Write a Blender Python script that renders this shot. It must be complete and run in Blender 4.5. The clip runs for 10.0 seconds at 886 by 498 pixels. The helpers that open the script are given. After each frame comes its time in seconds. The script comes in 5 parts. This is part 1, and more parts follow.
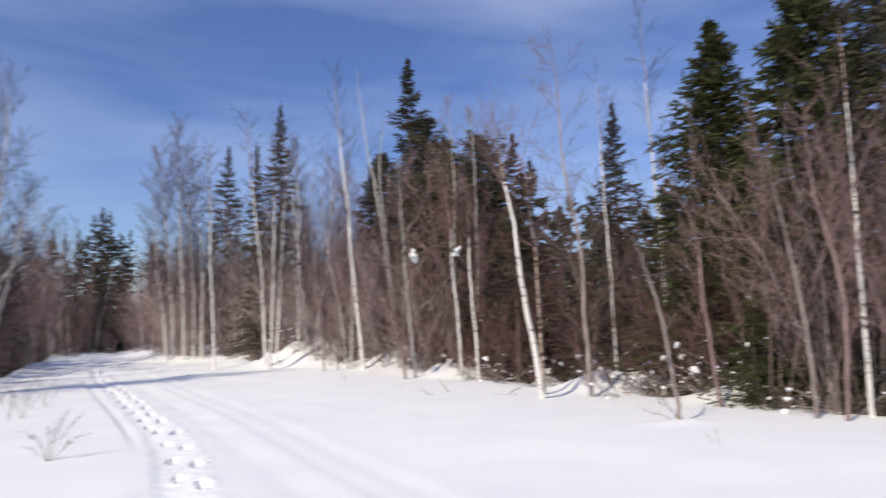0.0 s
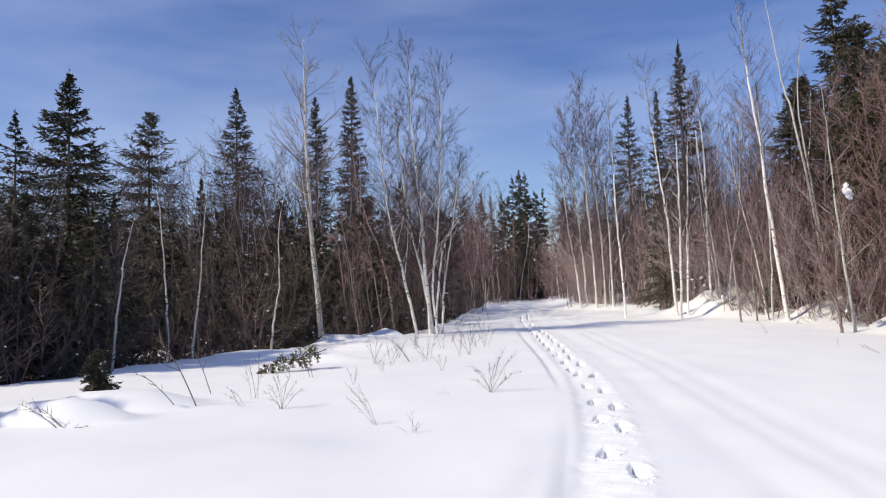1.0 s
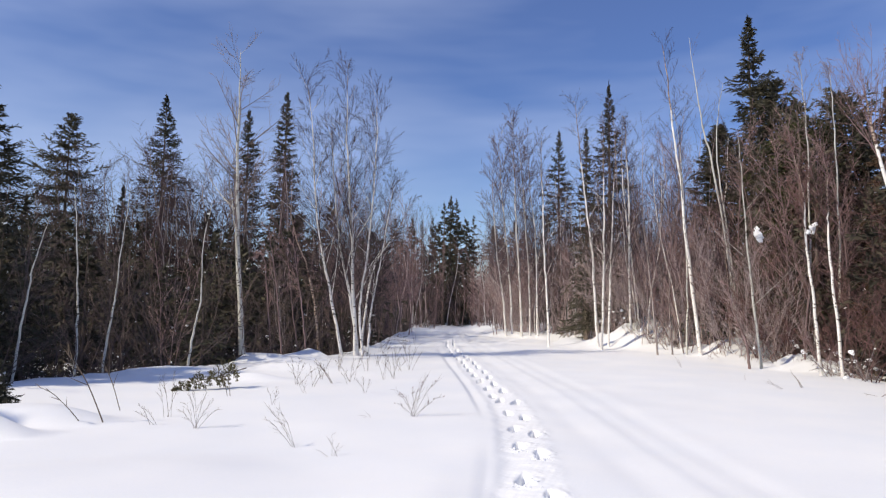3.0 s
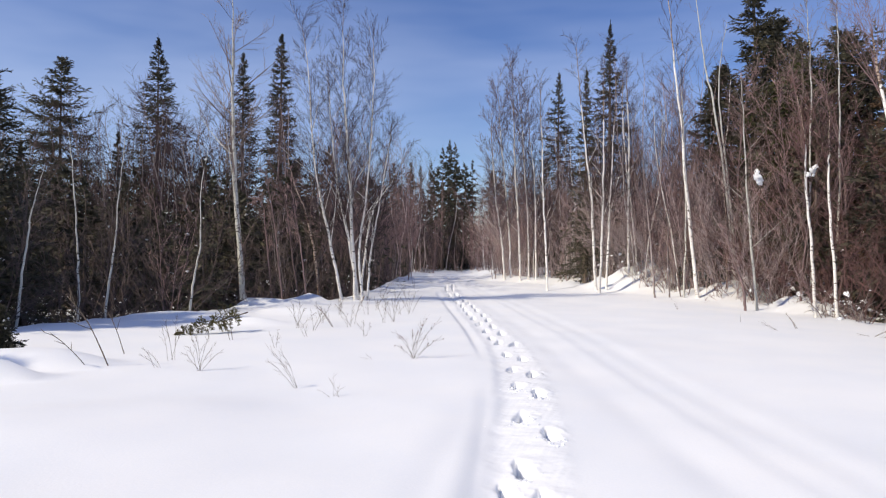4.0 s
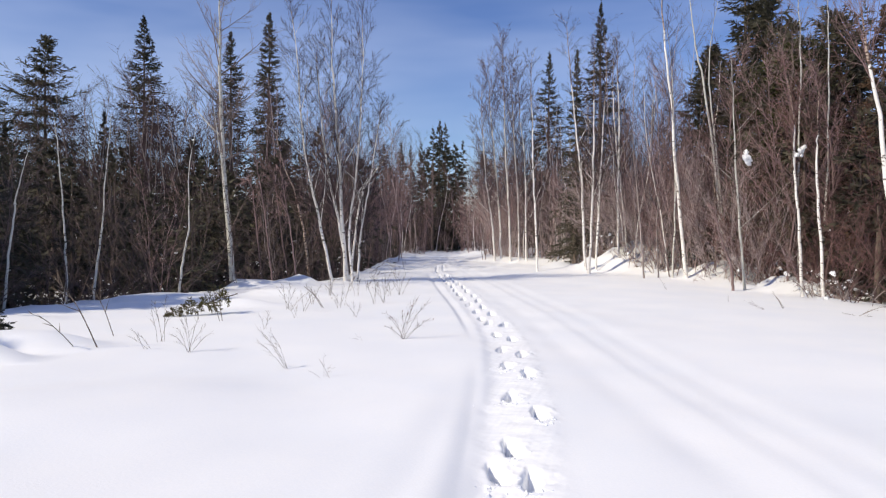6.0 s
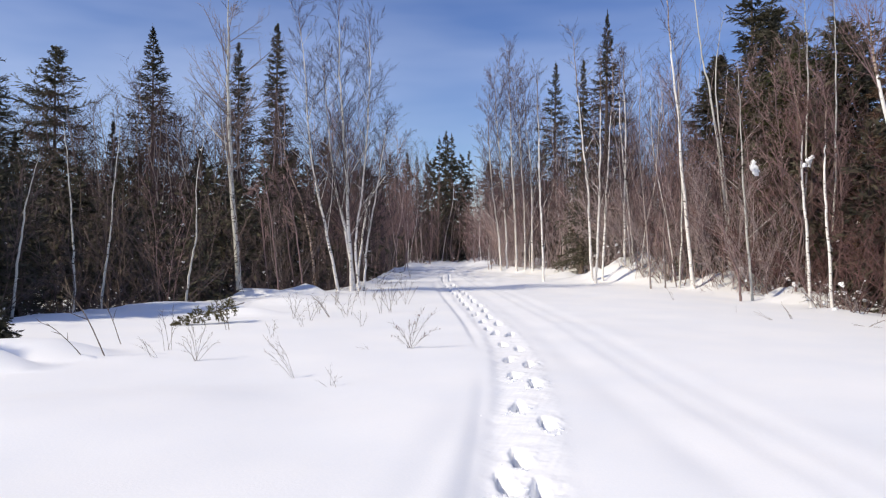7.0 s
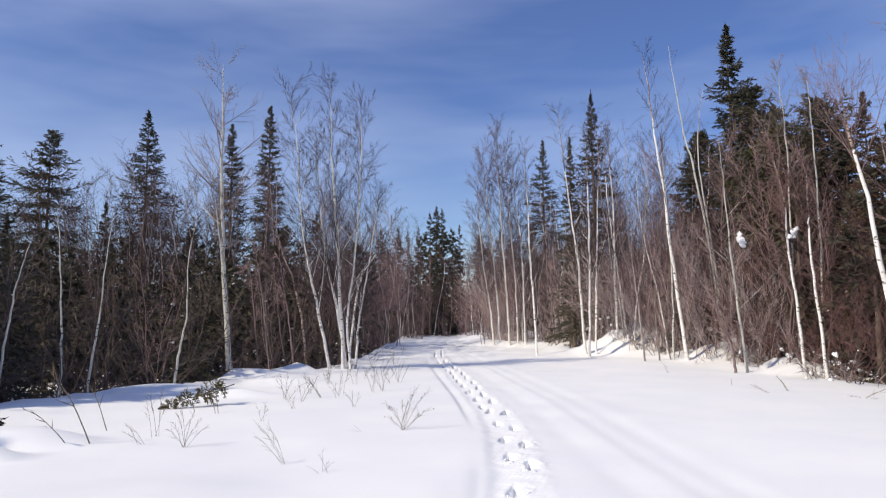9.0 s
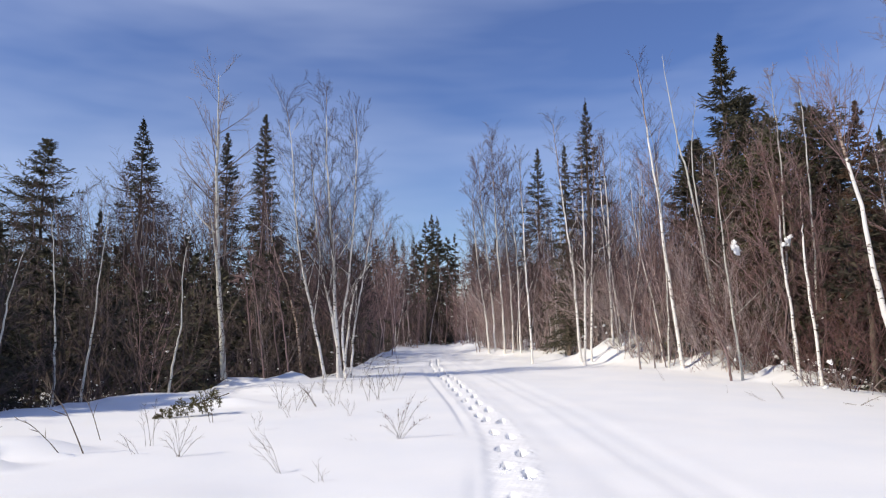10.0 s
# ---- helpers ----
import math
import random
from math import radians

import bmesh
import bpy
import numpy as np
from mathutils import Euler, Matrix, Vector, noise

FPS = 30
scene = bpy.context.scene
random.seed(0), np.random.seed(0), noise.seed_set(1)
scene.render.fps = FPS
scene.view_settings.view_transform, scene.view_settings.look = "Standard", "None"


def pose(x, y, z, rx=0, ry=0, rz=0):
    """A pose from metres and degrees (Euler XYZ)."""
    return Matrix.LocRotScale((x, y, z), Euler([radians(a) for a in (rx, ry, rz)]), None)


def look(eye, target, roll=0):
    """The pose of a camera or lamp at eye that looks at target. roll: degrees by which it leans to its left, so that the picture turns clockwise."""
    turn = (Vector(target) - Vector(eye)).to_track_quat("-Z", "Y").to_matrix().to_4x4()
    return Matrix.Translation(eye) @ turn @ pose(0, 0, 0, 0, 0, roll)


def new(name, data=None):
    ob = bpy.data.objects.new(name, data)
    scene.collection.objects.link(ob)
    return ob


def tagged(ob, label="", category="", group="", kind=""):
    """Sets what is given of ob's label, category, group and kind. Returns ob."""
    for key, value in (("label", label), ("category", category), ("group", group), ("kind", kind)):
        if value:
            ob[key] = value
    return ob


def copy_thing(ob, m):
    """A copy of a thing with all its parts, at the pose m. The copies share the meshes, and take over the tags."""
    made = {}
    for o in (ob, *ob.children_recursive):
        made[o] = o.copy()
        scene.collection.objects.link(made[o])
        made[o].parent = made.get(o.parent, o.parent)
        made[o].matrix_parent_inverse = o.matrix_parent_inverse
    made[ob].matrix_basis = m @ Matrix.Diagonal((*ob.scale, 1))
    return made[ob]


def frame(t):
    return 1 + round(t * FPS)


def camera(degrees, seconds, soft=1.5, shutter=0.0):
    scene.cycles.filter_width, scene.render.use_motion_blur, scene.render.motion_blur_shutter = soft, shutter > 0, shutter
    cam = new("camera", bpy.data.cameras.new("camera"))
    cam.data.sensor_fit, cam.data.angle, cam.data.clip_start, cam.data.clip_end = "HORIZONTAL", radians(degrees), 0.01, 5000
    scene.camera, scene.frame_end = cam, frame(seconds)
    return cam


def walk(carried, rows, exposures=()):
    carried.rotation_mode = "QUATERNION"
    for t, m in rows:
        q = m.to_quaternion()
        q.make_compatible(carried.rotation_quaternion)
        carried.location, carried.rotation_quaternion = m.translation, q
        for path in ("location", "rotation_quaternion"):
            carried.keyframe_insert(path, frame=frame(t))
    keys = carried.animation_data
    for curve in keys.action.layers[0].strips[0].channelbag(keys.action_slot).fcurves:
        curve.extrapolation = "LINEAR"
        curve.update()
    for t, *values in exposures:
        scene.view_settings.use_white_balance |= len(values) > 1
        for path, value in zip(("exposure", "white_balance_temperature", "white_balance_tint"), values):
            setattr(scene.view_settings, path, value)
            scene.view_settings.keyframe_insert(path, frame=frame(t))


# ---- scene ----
EYE = 1.6
cam = camera(66.39, 10.0, soft=1.2, shutter=0.12)
# seconds, x, y, z, pitch, roll, yaw of a camera held at eye height by someone standing on the trail
PATH = [
    (0, 0.006, -0.014, -0.001, 6.610, 1.092, -26.816),
    (0.1, 0.000, 0.000, 0.000, 6.184, 1.080, -18.588),
    (0.2, 0.000, 0.000, 0.000, 5.731, 1.080, -12.911),
    (0.3, 0.000, 0.000, 0.000, 5.325, 1.080, -7.530),
    (0.4, 0.000, 0.000, 0.000, 4.295, 1.080, -1.355),
    (0.5, -0.043, 0.001, 0.008, 4.137, 1.026, 1.556),
    (1, 0.004, 0.035, 0.004, 3.108, 1.534, 6.642),
    (1.5, -0.005, 0.006, 0.016, 2.756, 0.089, 1.717),
    (2, 0.007, 0.008, 0.022, 7.611, -0.251, 0.396),
    (3.5, 0.001, 0.010, -0.018, 2.698, -1.114, 0.601),
    (4, 0.008, 0.007, -0.022, 0.438, -0.589, 0.453),
    (4.5, 0.000, 0.000, 0.000, -0.860, 0.000, 0.000),
    (5, 0.017, -0.001, -0.023, -1.271, -0.464, -0.277),
    (5.5, 0.019, 0.003, -0.021, -1.408, -0.508, -0.432),
    (7, 0.004, 0.009, -0.032, -0.330, -0.598, 0.147),
    (7.5, -0.006, 0.010, -0.008, 0.184, -0.734, 0.464),
    (8, 0.004, -0.014, 0.026, 2.534, 1.805, 0.630),
    (8.5, -0.008, -0.014, 0.031, 4.809, 0.941, -0.108),
    (9, -0.007, -0.028, 0.033, 5.890, 0.309, -0.541),
    (9.5, -0.009, -0.028, 0.031, 6.574, 0.217, -0.871),
    (10, -0.020, -0.027, 0.026, 6.605, 0.417, -0.952),
]
walk(cam, [(t, pose(x, y, EYE + z, 90 + pitch, roll, yaw)) for t, x, y, z, pitch, roll, yaw in PATH], exposures=[(0.0, -0.05, 7600, 9), (10.0, -0.05, 7600, 9)])

# ---- world, sun ----
SUN_ELEVATION, SUN_TURN = 40.0, -118.0  # degrees above the horizon; bearing from +y, to the left
TO_SUN = Vector((math.sin(radians(SUN_TURN)) * math.cos(radians(SUN_ELEVATION)), math.cos(radians(SUN_TURN)) * math.cos(radians(SUN_ELEVATION)), math.sin(radians(SUN_ELEVATION))))


def build_world():
    world = bpy.data.worlds.new("winter_sky")
    scene.world = world
    world.use_nodes = True
    nt = world.node_tree
    nt.nodes.clear()
    out = nt.nodes.new("ShaderNodeOutputWorld")
    bg = nt.nodes.new("ShaderNodeBackground")
    sky = nt.nodes.new("ShaderNodeTexSky")
    sky.sky_type = "NISHITA"
    sky.sun_disc = False
    sky.sun_elevation = radians(SUN_ELEVATION)
    sky.sun_rotation = radians(SUN_TURN)
    sky.altitude = 300
    sky.air_density = 1.0
    sky.dust_density = 0.1
    sky.ozone_density = 4.0
    # thin streaks of high cloud
    co = nt.nodes.new("ShaderNodeTexCoord")
    mp = nt.nodes.new("ShaderNodeMapping")
    mp.inputs["Rotation"].default_value = (0.25, 0.1, radians(25))
    mp.inputs["Scale"].default_value = (1.2, 3.0, 7.0)
    nz = nt.nodes.new("ShaderNodeTexNoise")
    nz.inputs["Scale"].default_value = 1.1
    nz.inputs["Detail"].default_value = 4.0
    nz.inputs["Roughness"].default_value = 0.5
    rp = nt.nodes.new("ShaderNodeMapRange")
    rp.inputs["From Min"].default_value = 0.36
    rp.inputs["From Max"].default_value = 0.85
    rp.inputs["To Min"].default_value = 0.1
    rp.inputs["To Max"].default_value = 0.56
    mix = nt.nodes.new("ShaderNodeMix")
    mix.data_type = "RGBA"
    mix.inputs["B"].default_value = (5.1, 6.3, 9.6, 1)
    nt.links.new(co.outputs["Generated"], mp.inputs["Vector"])
    nt.links.new(mp.outputs["Vector"], nz.inputs["Vector"])
    nt.links.new(nz.outputs["Fac"], rp.inputs["Value"])
    nt.links.new(rp.outputs["Result"], mix.inputs["Factor"])
    hsv = nt.nodes.new("ShaderNodeHueSaturation")
    hsv.inputs["Hue"].default_value = 0.52
    hsv.inputs["Saturation"].default_value = 1.32
    nt.links.new(sky.outputs["Color"], hsv.inputs["Color"])
    nt.links.new(hsv.outputs["Color"], mix.inputs["A"])
    nt.links.new(mix.outputs["Result"], bg.inputs["Color"])
    bg.inputs["Strength"].default_value = 0.131
    nt.links.new(bg.outputs["Background"], out.inputs["Surface"])


build_world()
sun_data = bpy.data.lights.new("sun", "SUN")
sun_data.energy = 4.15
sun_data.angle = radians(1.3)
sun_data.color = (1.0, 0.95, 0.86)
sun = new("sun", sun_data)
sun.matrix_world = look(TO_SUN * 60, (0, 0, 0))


# ---- materials ----
def material(name, dark, light, rough=0.9, scale=(6, 6, 6), fine=40.0, bump=0.3, vary=0.25, spec=0.3):
    """Two colours mixed by coarse and fine noise in the thing's own space, shifted from thing to thing."""
    mat = bpy.data.materials.new(name)
    mat.use_nodes = True
    nt = mat.node_tree
    bsdf = nt.nodes["Principled BSDF"]
    co = nt.nodes.new("ShaderNodeTexCoord")
    mp = nt.nodes.new("ShaderNodeMapping")
    mp.inputs["Scale"].default_value = scale
    n1 = nt.nodes.new("ShaderNodeTexNoise")
    n1.inputs["Scale"].default_value = 1.0
    n1.inputs["Detail"].default_value = 3.0
    n2 = nt.nodes.new("ShaderNodeTexNoise")
    n2.inputs["Scale"].default_value = fine
    n2.inputs["Detail"].default_value = 2.0
    add = nt.nodes.new("ShaderNodeMath")
    add.operation = "MULTIPLY_ADD"
    add.inputs[1].default_value = 0.45
    ramp = nt.nodes.new("ShaderNodeValToRGB")
    ramp.color_ramp.elements[0].position, ramp.color_ramp.elements[1].position = 0.5, 0.95
    ramp.color_ramp.elements[0].color, ramp.color_ramp.elements[1].color = (*dark, 1), (*light, 1)
    info = nt.nodes.new("ShaderNodeObjectInfo")
    hsv = nt.nodes.new("ShaderNodeHueSaturation")
    val = nt.nodes.new("ShaderNodeMapRange")
    val.inputs["To Min"].default_value, val.inputs["To Max"].default_value = 1 - vary, 1 + vary
    bm_node = nt.nodes.new("ShaderNodeBump")
    bm_node.inputs["Strength"].default_value = bump
    bm_node.inputs["Distance"].default_value = 0.01
    links = nt.links
    links.new(co.outputs["Object"], mp.inputs["Vector"])
    links.new(mp.outputs["Vector"], n1.inputs["Vector"])
    links.new(co.outputs["Object"], n2.inputs["Vector"])
    links.new(n2.outputs["Fac"], add.inputs[0])
    links.new(n1.outputs["Fac"], add.inputs[2])
    links.new(add.outputs["Value"], ramp.inputs["Fac"])
    links.new(ramp.outputs["Color"], hsv.inputs["Color"])
    links.new(info.outputs["Random"], val.inputs["Value"])
    links.new(val.outputs["Result"], hsv.inputs["Value"])
    links.new(hsv.outputs["Color"], bsdf.inputs["Base Color"])
    links.new(n2.outputs["Fac"], bm_node.inputs["Height"])
    links.new(bm_node.outputs["Normal"], bsdf.inputs["Normal"])
    bsdf.inputs["Roughness"].default_value = rough
    bsdf.inputs["Specular IOR Level"].default_value = spec
    return mat


def birch_material(name, pale, dark, amount):
    """Pale papery bark with dark lenticel bands, scars and patches."""
    mat = material(name, tuple(c * 0.72 for c in pale), pale, 0.75, (5, 5, 1.5), 60, 0.25, 0.12)
    nt = mat.node_tree
    bsdf = nt.nodes["Principled BSDF"]
    co = nt.nodes.new("ShaderNodeTexCoord")
    mp = nt.nodes.new("ShaderNodeMapping")
    mp.inputs["Scale"].default_value = (9, 9, 22)
    nz = nt.nodes.new("ShaderNodeTexNoise")
    nz.inputs["Scale"].default_value = 1.0
    nz.inputs["Detail"].default_value = 2.5
    patch = nt.nodes.new("ShaderNodeTexNoise")
    patch.inputs["Scale"].default_value = 2.2
    mul = nt.nodes.new("ShaderNodeMath")
    mul.operation = "MULTIPLY_ADD"
    mul.inputs[1].default_value = 0.5
    rp = nt.nodes.new("ShaderNodeMapRange")
    rp.inputs["From Min"].default_value, rp.inputs["From Max"].default_value = 0.9 - amount, 0.98 - amount
    mix = nt.nodes.new("ShaderNodeMix")
    mix.data_type = "RGBA"
    mix.inputs["B"].default_value = (*dark, 1)
    old = bsdf.inputs["Base Color"].links[0].from_socket
    nt.links.new(co.outputs["Object"], mp.inputs["Vector"])
    nt.links.new(mp.outputs["Vector"], nz.inputs["Vector"])
    nt.links.new(co.outputs["Object"], patch.inputs["Vector"])
    nt.links.new(patch.outputs["Fac"], mul.inputs[0])
    nt.links.new(nz.outputs["Fac"], mul.inputs[2])
    nt.links.new(mul.outputs["Value"], rp.inputs["Value"])
    nt.links.new(rp.outputs["Result"], mix.inputs["Factor"])
    nt.links.new(old, mix.inputs["A"])
    nt.links.new(mix.outputs["Result"], bsdf.inputs["Base Color"])
    return mat


SNOW = material("snow", (0.81, 0.835, 0.868), (0.875, 0.883, 0.89), 0.65, (0.6, 0.6, 0.6), 45, 0.12, 0.0, 0.25)
SNOW_CLUMP = material("snow_clump", (0.80, 0.82, 0.86), (0.88, 0.89, 0.90), 0.7, (6, 6, 6), 60, 0.3, 0.0, 0.2)
BIRCH = birch_material("birch_bark", (0.90, 0.87, 0.83), (0.09, 0.07, 0.06), 0.055)
BIRCH_RED = birch_material("young_birch_bark", (0.50, 0.40, 0.33), (0.10, 0.06, 0.05), 0.16)
ASPEN = birch_material("aspen_bark", (0.60, 0.59, 0.54), (0.10, 0.09, 0.075), 0.06)
GREY_BARK = material("grey_bark", (0.18, 0.148, 0.14), (0.38, 0.32, 0.305), 0.9, (8, 8, 2), 50, 0.4, 0.25)
BROWN_BARK = material("brown_bark", (0.14, 0.093, 0.090), (0.30, 0.212, 0.207), 0.9, (8, 8, 2), 50, 0.4, 0.3)
TWIG_BIRCH = material("birch_twigs", (0.040, 0.026, 0.030), (0.09, 0.060, 0.068), 0.85, (2, 2, 2), 20, 0.1, 0.25)
TWIG_BROWN = material("brown_twigs", (0.165, 0.102, 0.103), (0.345, 0.232, 0.232), 0.9, (2, 2, 2), 20, 0.1, 0.3)
TWIG_PINK = material("purplish_twigs", (0.058, 0.040, 0.046), (0.125, 0.090, 0.100), 0.9, (2, 2, 2), 20, 0.1, 0.25)
# Pale bark, its colour lightened further for sun on the right-hand wood.
SUNLIT_BARK = material("sunlit_pale_bark", (0.32, 0.25, 0.242), (0.62, 0.50, 0.49), 0.9, (3, 3, 1), 25, 0.2, 0.2)
TWIG_RED = material("reddish_twigs", (0.088, 0.046, 0.044), (0.19, 0.105, 0.102), 0.9, (2, 2, 2), 20, 0.1, 0.3)
# The left wood's shade is mixed into this darker twig colour.
TWIG_SHADED = material("shaded_twigs", (0.060, 0.044, 0.040), (0.15, 0.111, 0.103), 0.9, (2, 2, 2), 20, 0.1, 0.3)
TWIG_GREY = material("grey_twigs", (0.115, 0.088, 0.084), (0.24, 0.19, 0.18), 0.9, (2, 2, 2), 20, 0.1, 0.3)
STALK = material("dry_stalks", (0.10, 0.075, 0.06), (0.21, 0.16, 0.125), 0.9, (3, 3, 3), 30, 0.1, 0.2)
CONIFER_BARK = material("conifer_bark", (0.07, 0.055, 0.045), (0.18, 0.14, 0.115), 0.95, (9, 9, 3), 45, 0.5, 0.2)
NEEDLES = material("spruce_needles", (0.042, 0.040, 0.027), (0.10, 0.092, 0.062), 0.7, (1.4, 1.4, 1.4), 12, 0.0, 0.3)
NEEDLES_DRY = material("rusty_needles", (0.06, 0.035, 0.022), (0.14, 0.085, 0.05), 0.8, (1.4, 1.4, 1.4), 12, 0.0, 0.25)
NEEDLES_OLIVE = material("olive_needles", (0.03, 0.036, 0.012), (0.08, 0.085, 0.032), 0.75, (1.4, 1.4, 1.4), 12, 0.0, 0.25)
NEEDLES_BOUGH = material("bough_needles", (0.085, 0.075, 0.026), (0.18, 0.16, 0.06), 0.75, (1.4, 1.4, 1.4), 12, 0.0, 0.2)


# ---- mesh helpers ----
def unit(v):
    return v / np.maximum(np.linalg.norm(v, axis=-1, keepdims=True), 1e-9)


class Geo:
    """Collects vertices and faces of one mesh."""

    def __init__(self):
        self.v, self.f, self.n = [], [], 0

    def add(self, v, *faces):
        for f in faces:
            self.f.extend((f + self.n).tolist())
        self.v.append(v)
        self.n += len(v)

    def mesh(self, name, mat, smooth=True):
        me = bpy.data.meshes.new(name)
        me.from_pydata(np.concatenate(self.v).tolist() if self.v else [], [], self.f)
        me.materials.append(mat)
        if smooth:
            me.polygons.foreach_set("use_smooth", [True] * len(me.polygons))
        me.update()
        return me


def tubes(geo, p, r, sides):
    """Many tubes at once: p (n, k, 3) centre lines, r (n, k) radii; they end in a point."""
    n, k = p.shape[:2]
    t = unit(p[:, -1] - p[:, 0])
    ref = np.where(np.abs(t[:, 2:3]) > 0.9, np.array([[1.0, 0, 0]]), np.array([[0, 0, 1.0]]))
    u = unit(np.cross(t, ref))
    w = np.cross(t, u)
    a = np.arange(sides) / sides * 2 * np.pi
    ring = np.cos(a)[None, :, None] * u[:, None] + np.sin(a)[None, :, None] * w[:, None]
    body = p[:, :-1, None] + ring[:, None] * r[:, :-1, None, None]
    v = np.concatenate([body.reshape(n, (k - 1) * sides, 3), p[:, -1:]], 1)
    per = (k - 1) * sides + 1
    quads = [[i * sides + j, i * sides + (j + 1) % sides, (i + 1) * sides + (j + 1) % sides, (i + 1) * sides + j] for i in range(k - 2) for j in range(sides)]
    tips = [[(k - 2) * sides + j, (k - 2) * sides + (j + 1) % sides, per - 1] for j in range(sides)]
    off = (np.arange(n) * per)[:, None, None]
    faces = [(np.array(tips)[None] + off).reshape(-1, 3)]
    if quads:
        faces.append((np.array(quads)[None] + off).reshape(-1, 4))
    geo.add(v.reshape(-1, 3), *faces)


def grow(rng, p0, d, length, k, wobble, up):
    """Centre lines that start at p0 towards d, wander and bend upwards."""
    n = len(p0)
    p = np.zeros((n, k, 3))
    p[:, 0] = p0
    for i in range(1, k):
        d = unit(d + rng.normal(0, wobble, (n, 3)) + np.array([0, 0, up]))
        p[:, i] = p[:, i - 1] + d * (length / (k - 1))[:, None]
    return p


def sprout(rng, p, r, length, m, t0, t1, angle, spread, ratio, taper):
    """m shoots from each line of p, between t0 and t1 of its length: start, direction, length, radius."""
    n, k = p.shape[:2]
    t = t0 + (t1 - t0) * (np.arange(m)[None] + rng.random((n, m))) / m
    s = np.clip(t * (k - 1), 0, k - 1.001)
    i = s.astype(int)
    f = (s - i)[..., None]
    rows = np.arange(n)[:, None]
    a, b = p[rows, i], p[rows, i + 1]
    tangent = unit(b - a)
    side = rng.normal(0, 1, (n, m, 3))
    side = unit(side - (side * tangent).sum(-1, keepdims=True) * tangent)
    ang = np.radians(angle + rng.normal(0, spread, (n, m)))[..., None]
    d = np.cos(ang) * tangent + np.sin(ang) * side
    ln = ratio * length[:, None] * (1 - taper * (t - t0) / max(t1 - t0, 1e-6)) * rng.uniform(0.55, 1.15, (n, m))
    rad = (r[rows, i] * (1 - f[..., 0]) + r[rows, i + 1] * f[..., 0])
    return (a * (1 - f) + b * f).reshape(-1, 3), d.reshape(-1, 3), ln.reshape(-1), rad.reshape(-1)


def part(name, data, parent, label=""):
    ob = new(name, data)
    ob.parent = parent
    return tagged(ob, label)


def lump_mesh(seed, squash=0.75, rough=0.6, fine=1):
    """One uneven clump of snow about 1 across, flat-bottomed."""
    bm = bmesh.new()
    bmesh.ops.create_icosphere(bm, subdivisions=fine, radius=0.5)
    for v in bm.verts:
        v.co *= 1 + rough * noise.noise(v.co * 2.3 + Vector((seed * 7.1, 0, 0))) + 0.5 * rough * noise.noise(v.co * 5 + Vector((0, seed * 3.3, 0)))
        v.co.z *= squash if v.co.z > 0 else squash * 0.8
    me = bpy.data.meshes.new("snow_clump")
    bm.to_mesh(me)
    bm.free()
    me.materials.append(SNOW_CLUMP)
    me.polygons.foreach_set("use_smooth", [True] * len(me.polygons))
    return me


LUMPS = [lump_mesh(i) for i in range(5)]
BIG_LUMPS = [lump_mesh(i + 9, 0.9, 1.0, 3) for i in range(5)]


def lumps_on(thing, rng, places, sizes, tall=1.0, shapes=LUMPS):
    for p, s in zip(places, sizes):
        ob = part("snow_clump", shapes[int(rng.integers(5))], thing, "clump of white snow caught on a branch")
        ob.matrix_basis = pose(*[float(c) for c in p], float(rng.normal(0, 12)), float(rng.normal(0, 12)), float(rng.uniform(0, 360))) @ Matrix.Diagonal((s * float(rng.uniform(0.8, 1.2)), s * float(rng.uniform(0.5, 0.95)), s * tall * float(rng.uniform(0.7, 1.1)), 1))


# ---- ground ----
LEFT_EDGE = ((-40, -14, -9.6, -8.8, -6.9, -6.2, -5.2, -3.7, -3.3, -3.1), (6.5, 9, 11.5, 14.2, 16.4, 19.2, 20.9, 22.7, 27, 42))  # x and y of the wood's edge
RIGHT_EDGE = ((-5, 7, 10, 13, 16.4, 19.4, 22.5, 26.9, 29.5, 33, 37, 39.5, 40.5, 80), (14, 12.2, 12.0, 11.3, 11.0, 10.7, 10.2, 9.4, 7.6, 7.1, 6.8, 4.2, 2.5, 1.7))  # y and x
TRAIL = ((1, 4, 5, 6.4, 8, 10, 12, 16, 23, 30, 38, 50, 75), (0.2, 0.50, 0.63, 0.80, 0.94, 1.05, 1.07, 0.86, 0.45, 0.05, 0.1, 0.6, 1.6))  # y and x of the line of steps
LEFT_RUT = ((1, 4.12, 5.62, 7.37, 9.75, 10.6, 13, 17.4, 22, 26.6, 30, 40, 75), (-0.13, 0.13, 0.28, 0.45, 0.57, 0.48, 0.46, 0.17, -0.13, -0.42, -0.5, -0.4, 0.8))
RIGHT_RUT = ((1, 4.5, 8, 11, 15, 22, 34, 50, 75), (3.2, 3.0, 2.85, 2.8, 2.72, 2.2, 1.2, 1.1, 2.0))


def along(line, y):
    """A smooth x for each y on a line given by a few points."""
    return sum(np.interp(y + o, line[0], line[1]) for o in (-1.6, -0.8, 0, 0.8, 1.6)) / 5


def bumps(x, y, wave, seed):
    """Cheap smooth unevenness: a few crossed sines."""
    rng = np.random.default_rng(seed)
    total = np.zeros_like(x)
    for _ in range(7):
        a, ph, s = rng.uniform(0, 6.28), rng.uniform(0, 6.28), rng.uniform(0.6, 1.6)
        total += np.sin((np.cos(a) * x + np.sin(a) * y) * 6.28 * s / wave + ph)
    return total / 7


